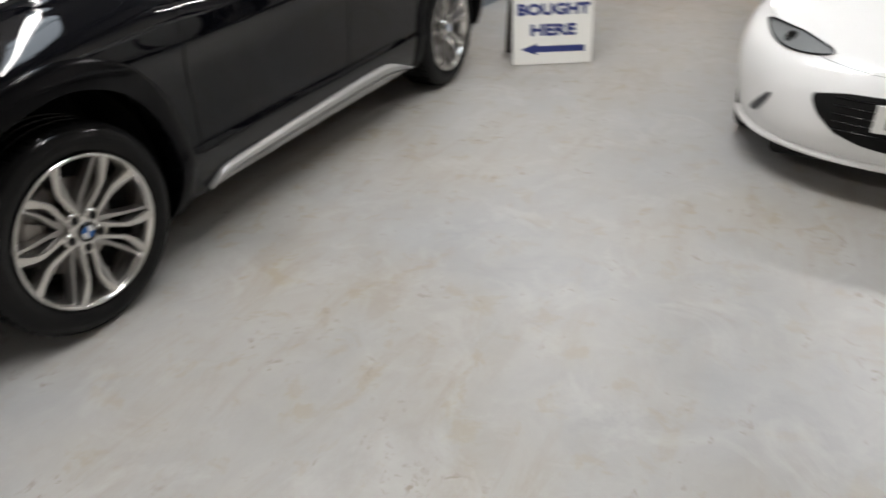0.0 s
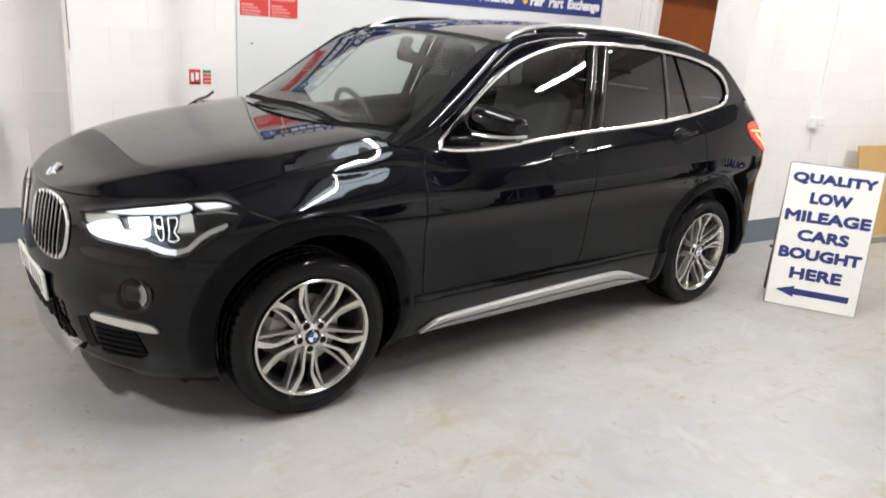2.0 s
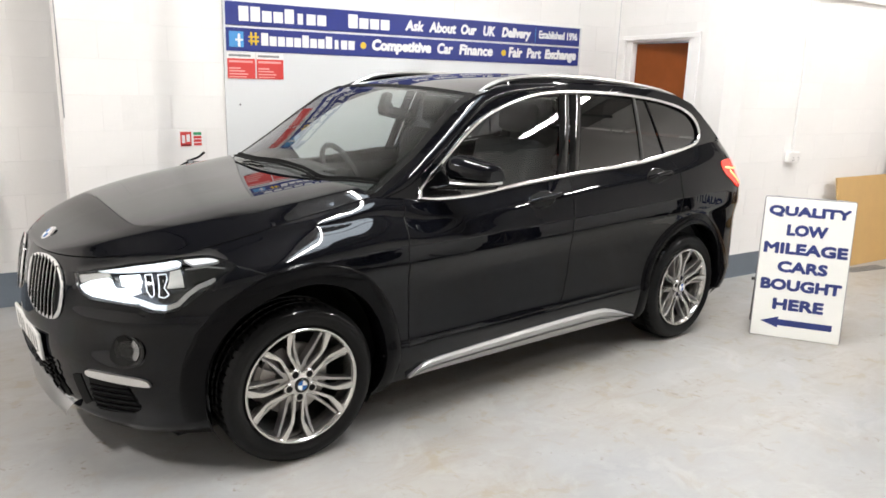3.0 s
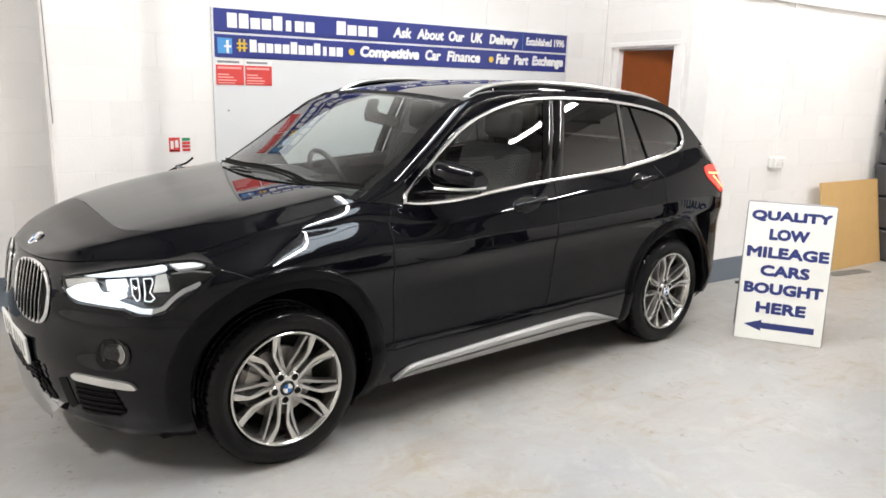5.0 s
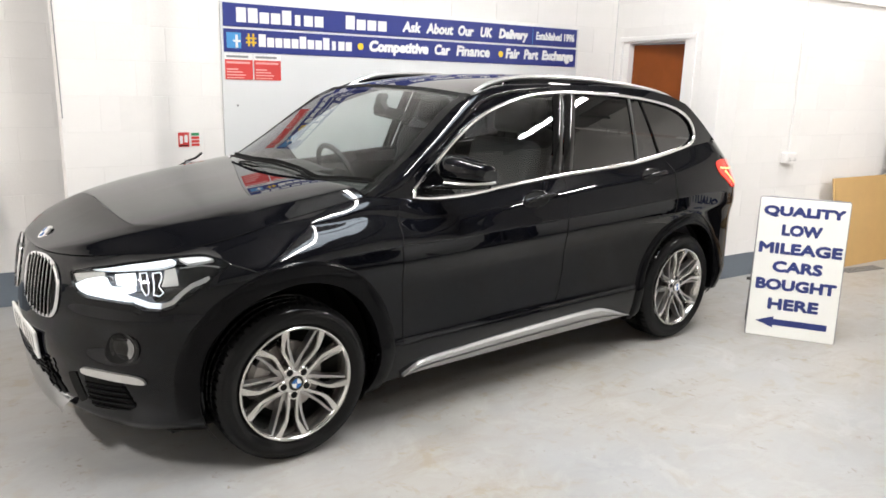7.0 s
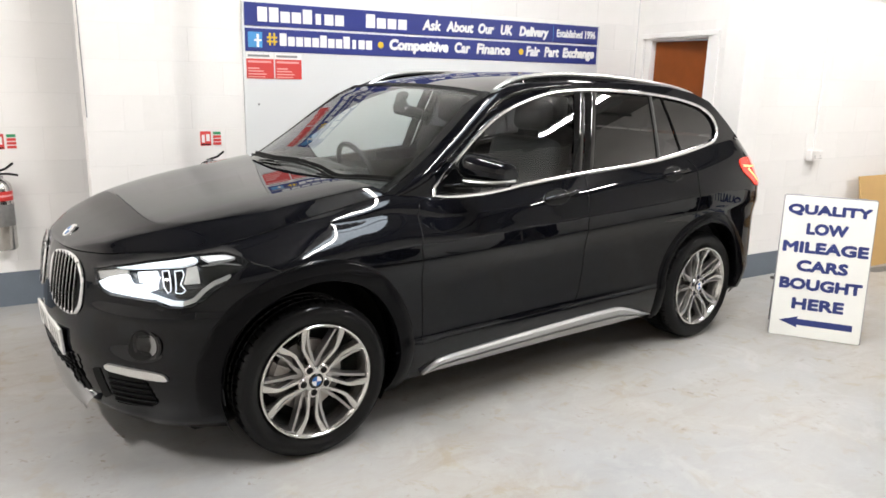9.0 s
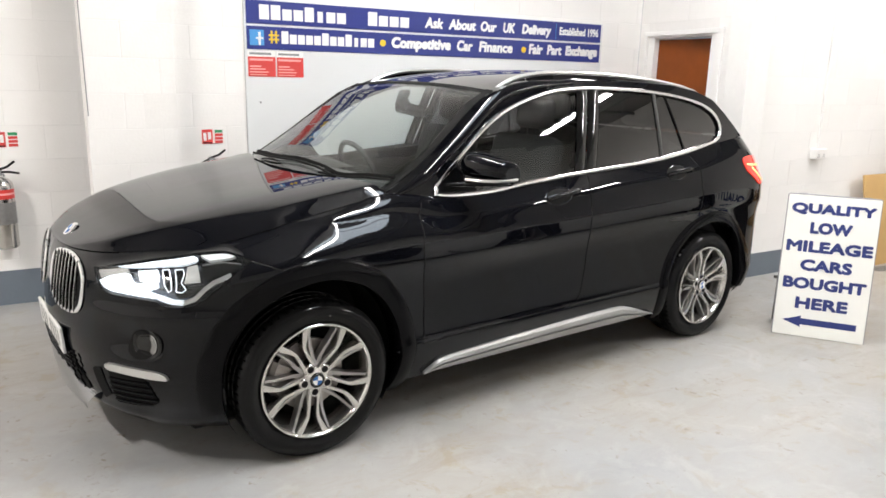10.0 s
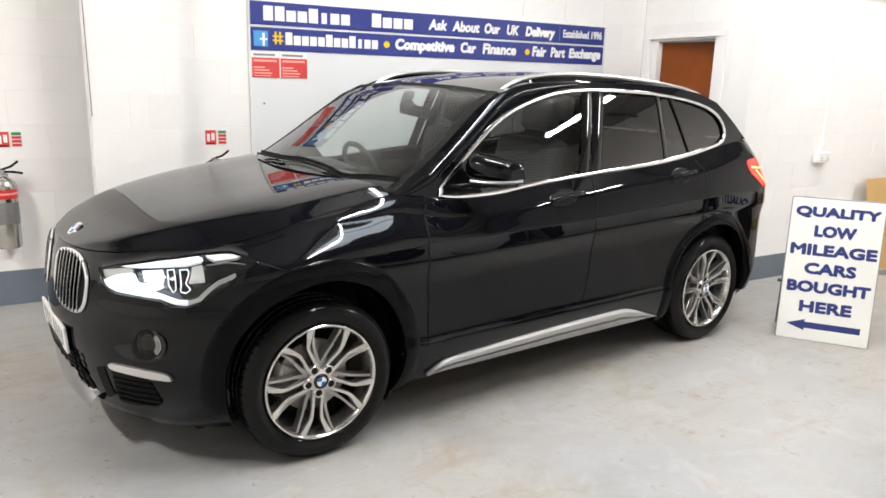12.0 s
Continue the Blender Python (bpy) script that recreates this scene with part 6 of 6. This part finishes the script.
def a_board():
    bl, br = Vector((1.825, -1.102, 0.012)), Vector((2.089, -1.553, 0.012))
    t = (br - bl).normalized()
    b = Vector((-t.y, t.x, 0))
    m = Matrix(((t.x, b.x, 0, bl.x), (t.y, b.y, 0, bl.y), (0, 0, 1, 0.0), (0, 0, 0, 1)))   # x along the foot, y behind the sign
    w, h, lean = 0.522, 0.905, 9.0
    s = thing("a_board_sign", "white A-board sign with blue lettering on the floor", "sign", m)
    tilt = pose(0, 0, 0.002, -lean, 0, 0)
    corner = [(w * 0.5 + sx * (w / 2 - 0.009) + 0.009 * cos(a), h / 2 + sz * (h / 2 - 0.009) + 0.009 * sin(a)) for sx, sz, a0 in ((1, 1, 0), (-1, 1, 90), (-1, -1, 180), (1, -1, 270)) for a in [radians(a0 + 15 * i) for i in range(7)]]
    n = len(corner)
    verts = [(x, y, z) for y in (-0.010, 0.010) for x, z in corner]
    faces = [tuple(range(n)), tuple(range(n, 2 * n))[::-1]] + [((i + 1) % n, i, i + n, (i + 1) % n + n) for i in range(n)]
    panel = part("front_panel", (verts, faces), SIGN_BOARD, s, angle=30)
    panel.matrix_basis = tilt
    edge = part("edge_strip", sweep([(w / 2 + (x - w / 2) * 0.994, 0.006, z) for x, z in corner], 0.016, 0.006, (0, 1, 0), closed=True, n=6), GREY_INK, panel)
    back = part("rear_panel", (verts, faces), DARK_WOOD, s, angle=30)
    back.matrix_basis = Matrix.Translation((0, 2 * h * sin(radians(lean)) + 0.02, 0.002)) @ pose(0, 0, 0, lean, 0, 0)
    for x in (0.08, w - 0.08):
        part("hinge", moved(sweep([(-0.025, 0, 0), (0.025, 0, 0)], 0.014, 0.014, (0, 0, 1)), Matrix.Translation((x, h * sin(radians(lean)) + 0.012, h * cos(radians(lean)) + 0.004))), STEEL, s)
    part("hinge_knob", moved(sweep([(-0.03, 0, 0), (0.0, 0, 0)], 0.02, 0.02, (0, 0, 1)), tilt @ Matrix.Translation((0.0, 0.02, 0.36))), DARK_WOOD, s)
    for txt, x0, x1, zc in (("QUALITY", 0.024, 0.500, 0.817), ("LOW", 0.143, 0.381, 0.700), ("MILEAGE", 0.019, 0.509, 0.580), ("CARS", 0.113, 0.408, 0.461), ("BOUGHT", 0.026, 0.500, 0.343), ("HERE", 0.112, 0.412, 0.216)):
        lettering("letter", txt, x0, zc - 0.0375, x1 - x0, 0.075, INK_BLUE, panel, -0.0112, 0.075)
    a0, a1, zc = 0.051, 0.472, 0.096
    arrow = [(a0, zc), (a0 + 0.107, zc + 0.037), (a0 + 0.104, zc + 0.020), (a1, zc + 0.020), (a1, zc - 0.020), (a0 + 0.104, zc - 0.020), (a0 + 0.107, zc - 0.037)]
    part("arrow", ([(x, -0.0112, z) for x, z in arrow], [(0, 2, 1), (0, 5, 2), (0, 6, 5), (2, 5, 4, 3)]), INK_BLUE, panel, "blue arrow", smooth=False)


sign_board_wall()
fire_sign(-1.112, BACK, 1.077)
fire_sign(-2.349, LEFT, 1.055)
extinguisher(-1.075, BACK, 0.485)
extinguisher(-2.335, LEFT, 0.415)
skirting()
doorway()
right_wall_things()
a_board()
cable = thing("hanging_cable", "thin grey cable hanging down the edge of the pier", "cable", wall_pose(S_PIER0 + 0.004, PIER))
part("strand", sweep([(-0.006, -0.004, TOP - 0.02), (-0.004, -0.005, 2.2), (0.0, -0.004, 1.7), (0.004, -0.005, 1.28)], 0.006, 0.006, (0, 1, 0)), GREY_INK, cable)


# ---- the white roadster ----
ROAD = thing("car", "white two-seat roadster parked on the floor", "car", pose(0.46, -3.33, 0, 0, 0, -3))
R_NOSE = [(0.12, 0.12), (0.18, 0.05), (0.26, 0.0), (0.36, 0.0), (0.46, 0.03), (0.54, 0.09), (0.62, 0.22)]
R_WIDE = [(0.12, 0.76), (0.2, 0.82), (0.30, 0.845), (0.42, 0.865), (0.52, 0.862), (0.60, 0.835), (0.68, 0.78), (0.75, 0.70)]
R_TOP = [(0.0, 0.52), (0.1, 0.56), (0.3, 0.635), (0.6, 0.70), (0.9, 0.735), (1.3, 0.755), (1.6, 0.77), (2.3, 0.80), (3.0, 0.82), (3.7, 0.78), (3.95, 0.72)]
WHITE_PAINT = material("white_car_paint", (0.74, 0.74, 0.735), 0.4, 0.0, 1.0, 0.03, spec=0.2)


def road(s, z, out=0.0):
    """The near (right-hand) side of the roadster: x rearwards from the nose, y outwards."""
    def at(s, z):
        n = lerp_table(R_NOSE, z)
        w = lerp_table(R_WIDE, z)
        if s < 1:
            a = radians(90 * max(0, s))
            return Vector((0.72 - (0.72 - n) * max(0, cos(a)) ** (2 / 2.2), w * sin(a) ** (2 / 2.6), z))
        x = 0.72 + s - 1
        k = max(0.0, (x - 3.3) / 0.62)
        return Vector((x, w * sqrt(max(0.0, 1 - k**3)), z))
    p = at(s, z)
    if out:
        u, v = at(s + 0.01, z) - at(s - 0.01, z), at(s, z + 0.006) - at(s, z - 0.006)
        p = p + v.cross(u).normalized() * out
    return p


def roadster():
    R = 0.31
    st = [i / 30 for i in range(30)] + [1 + 0.03 * i for i in range(107)]
    quads, pts = [], {}
    arcs = ((0.85, 0.33, 0.34), (3.085, 0.33, 0.355))
    for i, s in enumerate(st):
        x = road(s, 0.4)[0]
        zt = lerp_table(R_TOP, x)
        zb = 0.175
        for j in range(31):
            pts[i, j] = road(s, zb + (zt - zb) * j / 30)
    verts, faces, index = [], [], {}
    for i in range(len(st) - 1):
        for j in range(30):
            keys = [(i, j), (i + 1, j), (i + 1, j + 1), (i, j + 1)]
            c = sum((pts[k] for k in keys), Vector()) / 4
            if c.y > 0.76 and any((c.x - ax) ** 2 + (c.z - az) ** 2 < r * r or abs(c.x - ax) < r and c.z < az for ax, az, r in arcs):
                continue
            f = []
            for k in keys:
                if k not in index:
                    index[k] = len(verts)
                    verts.append(pts[k])
                f.append(index[k])
            faces.append(tuple(f))
    geo = outward((verts, faces), (0, 1, 0))
    both("body_side", geo, WHITE_PAINT, "", ROAD, angle=50)
    rows = []
    for i in range(50):
        s = 1.95 * i / 49
        p = road(s, lerp_table(R_TOP, road(s, 0.4)[0]))
        rows.append([(p.x, p.y * k / 12, p.z + (0.055 * (1 - (k / 12) ** 2) + 0.03 * math.exp(-((abs(k) / 12 - 0.78) / 0.16) ** 2)) * min(1, p.x / 0.35)) for k in range(-12, 13)])
    part("hood", outward(grid(rows), (0, 0, 1)), WHITE_PAINT, ROAD, "white hood", angle=60)
    deck = [[(x, y, lerp_table(R_TOP, x) + 0.02 * (1 - (y / 0.75) ** 2)) for y in np.linspace(-0.74, 0.74, 9)] for x in np.linspace(2.75, 3.9, 9)]
    part("boot_lid", outward(grid(deck), (0, 0, 1)), WHITE_PAINT, ROAD)
    top = [[(x, y * (0.62 - 0.10 * h), 0.80 + h * 0.42) for y in np.linspace(-1, 1, 9)] for x, h in ((1.58, 0.0), (1.75, 0.45), (1.95, 0.85), (2.1, 0.96), (2.5, 1.0), (2.75, 0.85), (3.0, 0.3), (3.1, 0.0))]
    part("soft_top", outward(grid(top), (0, 0, 1)), MATT, ROAD, "black folding roof")
    ws = [[(x, y * (0.64 - 0.10 * h), 0.80 + h * 0.42) for y in np.linspace(-0.98, 0.98, 7)] for x, h in ((1.56, 0.0), (1.73, 0.45), (1.92, 0.85))]
    part("windscreen", outward(grid(ws), (-1, 0, 1)), GLOSS_BLACK, ROAD)
    sides = [[(x, 0.62 - 0.10 * h, 0.80 + h * 0.42) for x in (1.6 + 0.4 * h, 2.2, 3.05 - 0.3 * h)] for h in (0, 0.5, 0.95)]
    both("side_window", outward(grid(sides), (0, 1, 0)), GLOSS_BLACK, "", ROAD)
    lamp = [(0.265, 0.572), (0.375, 0.604), (0.46, 0.622), (0.546, 0.632), (0.64, 0.636), (0.69, 0.630), (0.655, 0.612), (0.588, 0.583), (0.484, 0.556), (0.359, 0.556)]
    lamp_o = [(q.x, q.y) for q in resample(rounded([(*q, 0) for q in lamp], 2), 40)]
    slot = [(0.645, 0.272), (0.60, 0.268), (0.55, 0.298), (0.48, 0.385), (0.50, 0.388), (0.575, 0.33)]
    mouth = [(0.0, 0.255), (0.0, 0.465), (0.129, 0.462), (0.216, 0.458), (0.318, 0.436), (0.318, 0.41), (0.295, 0.362), (0.233, 0.302), (0.156, 0.272), (0.1, 0.262)]
    for turn in (lambda g: g, mirrored):
        h = part("headlight", turn(outward(patch(lamp_o, lambda a, b: road(a, b, 0.004), 4), (-1, 0.4, 0.3))), STEEL, ROAD, "slim unlit headlight")
        part("lens", turn(outward(patch(lamp_o, lambda a, b: road(a, b, 0.010), 4), (-1, 0.4, 0.3))), LENS, h)
        part("lamp_edge", turn(sweep([road(a, b, 0.006) for a, b in lamp_o], 0.008, 0.008, (-1, 0.5, 0.2), closed=True)), GLOSS_BLACK, h)
        part("projector", turn(moved(lathe([(0.0, -0.012), (0.02, -0.008), (0.028, 0.0)], 20), Matrix.Translation(road(0.48, 0.590, 0.006)) @ pose(0, 0, 0, 0, 0, -60))), GLOSS_BLACK, h)
        part("daylight_slot", turn(outward(patch([(q.x, q.y) for q in resample(rounded([(*q, 0) for q in slot], 2), 30)], lambda a, b: road(a, b, 0.004), 3), (-1, 0.6, 0))), CRATE, ROAD, "grey bumper lamp recess")
    m = [(q.x, q.y) for q in resample([(*q, 0) for q in mouth], 50)]
    half = patch(m, lambda a, b: road(a, b, 0.004), 4)
    g = part("grille_mouth", joined(outward(half, (-1, 0, 0)), mirrored(outward(half, (-1, 0, 0)))), MATT, ROAD, "wide black grille mouth")
    for z in (0.32, 0.35, 0.38, 0.41, 0.44):
        pts2 = [tuple(road(s, z, 0.006)) for s in (0.24, 0.18, 0.12, 0.06, 0.0)]
        part("slat", sweep(pts2 + [(p[0], -p[1], p[2]) for p in reversed(pts2[:-1])], 0.010, 0.008, (0, 0, 1)), PLASTIC, g)
    pts2 = [tuple(road(s, 0.185, 0.010)) for s in [0.96 - 0.06 * i for i in range(17)]]
    part("chin_lip", sweep(pts2 + [(p[0], -p[1], p[2]) for p in reversed(pts2[:-1])], 0.035, 0.03, (0, 0, 1)), WHITE_PAINT, ROAD, "white lower bumper lip")
    pl = part("number_plate", box(-0.01, 0.0, -0.26, 0.26, 0.345, 0.455, 0.003, 1), PLATE, ROAD, "white front number plate")
    pl.location = (-0.018, 0, 0)
    for k in range(7):
        y = -0.195 + 0.062 * k + (0.02 if k > 3 else 0)
        part("plate_bar", box(-0.0125, -0.01, y - 0.019, y + 0.019, 0.363, 0.437), MATT, pl, smooth=False)
    tyre = [(0.21, 0.09), (0.26, 0.10), (0.295, 0.096), (R, 0.08), (R, -0.08), (0.295, -0.096), (0.26, -0.10), (0.222, -0.092)]
    rim = [(0.224, -0.09), (0.218, -0.094), (0.208, -0.08), (0.2, 0.06)]
    for x in (0.85, 3.085):
        for sg in (1, -1):
            w = new("wheel")
            w.parent = ROAD
            w.matrix_basis = pose(x, sg * 0.73, R - 0.002, 0, 0, 180 if sg > 0 else 0)
            part("tyre", lathe(tyre, 64), RUBBER, w)
            part("rim", flipped(lathe(rim, 48)), RIM, w)
            part("hub", flipped(lathe([(0.0, -0.075), (0.04, -0.075), (0.05, -0.05)], 24)), RIM, w)
            for k in range(10):
                a = radians(36 * k)
                part("spoke", sweep([(0.03 * cos(a), -0.066, 0.03 * sin(a)), (0.12 * cos(a), -0.07, 0.12 * sin(a)), (0.212 * cos(a), -0.084, 0.212 * sin(a))], 0.022, 0.02, (0, 1, 0)), RIM, w)
            part("wheel_back", lathe([(0.2, 0.05), (0.0, 0.04)], 24), MATT, w)
    part("underbody", box(0.22, 3.7, -0.62, 0.62, 0.10, 0.30, 0.02, 1), MATT, ROAD)
    for ax, az, r in arcs:
        rows2 = [[(ax + r * cos(a), y, az + r * sin(a)) for a in [radians(-30 + 240 * i / 24) for i in range(25)]] for y in (0.70, 0.5)]
        inner2 = [[(ax + q * cos(a), 0.5, az + q * sin(a)) for a in [radians(-30 + 240 * i / 24) for i in range(25)]] for q in (r, 0.02)]
        both("wheel_liner", joined(grid(rows2), grid(inner2)), MATT, "", ROAD)
    mir = [[(1.52 + 0.07 * cos(a) * e, 0.80 + 0.09 * t, 0.86 + 0.055 * sin(a) * e) for a in [2 * pi * i / 16 for i in range(16)]] for t, e in ((-1, 0.05), (-0.8, 0.7), (0, 1), (0.8, 0.75), (1, 0.05))]
    both("door_mirror", flipped(grid(mir, close=True)), WHITE_PAINT, "", ROAD)


roadster()


# ---- wall blocks, last ----
for w_, run_, top_, holes_ in WALLS:
    lay_blocks(w_, run_, 0.088, top_, holes_)
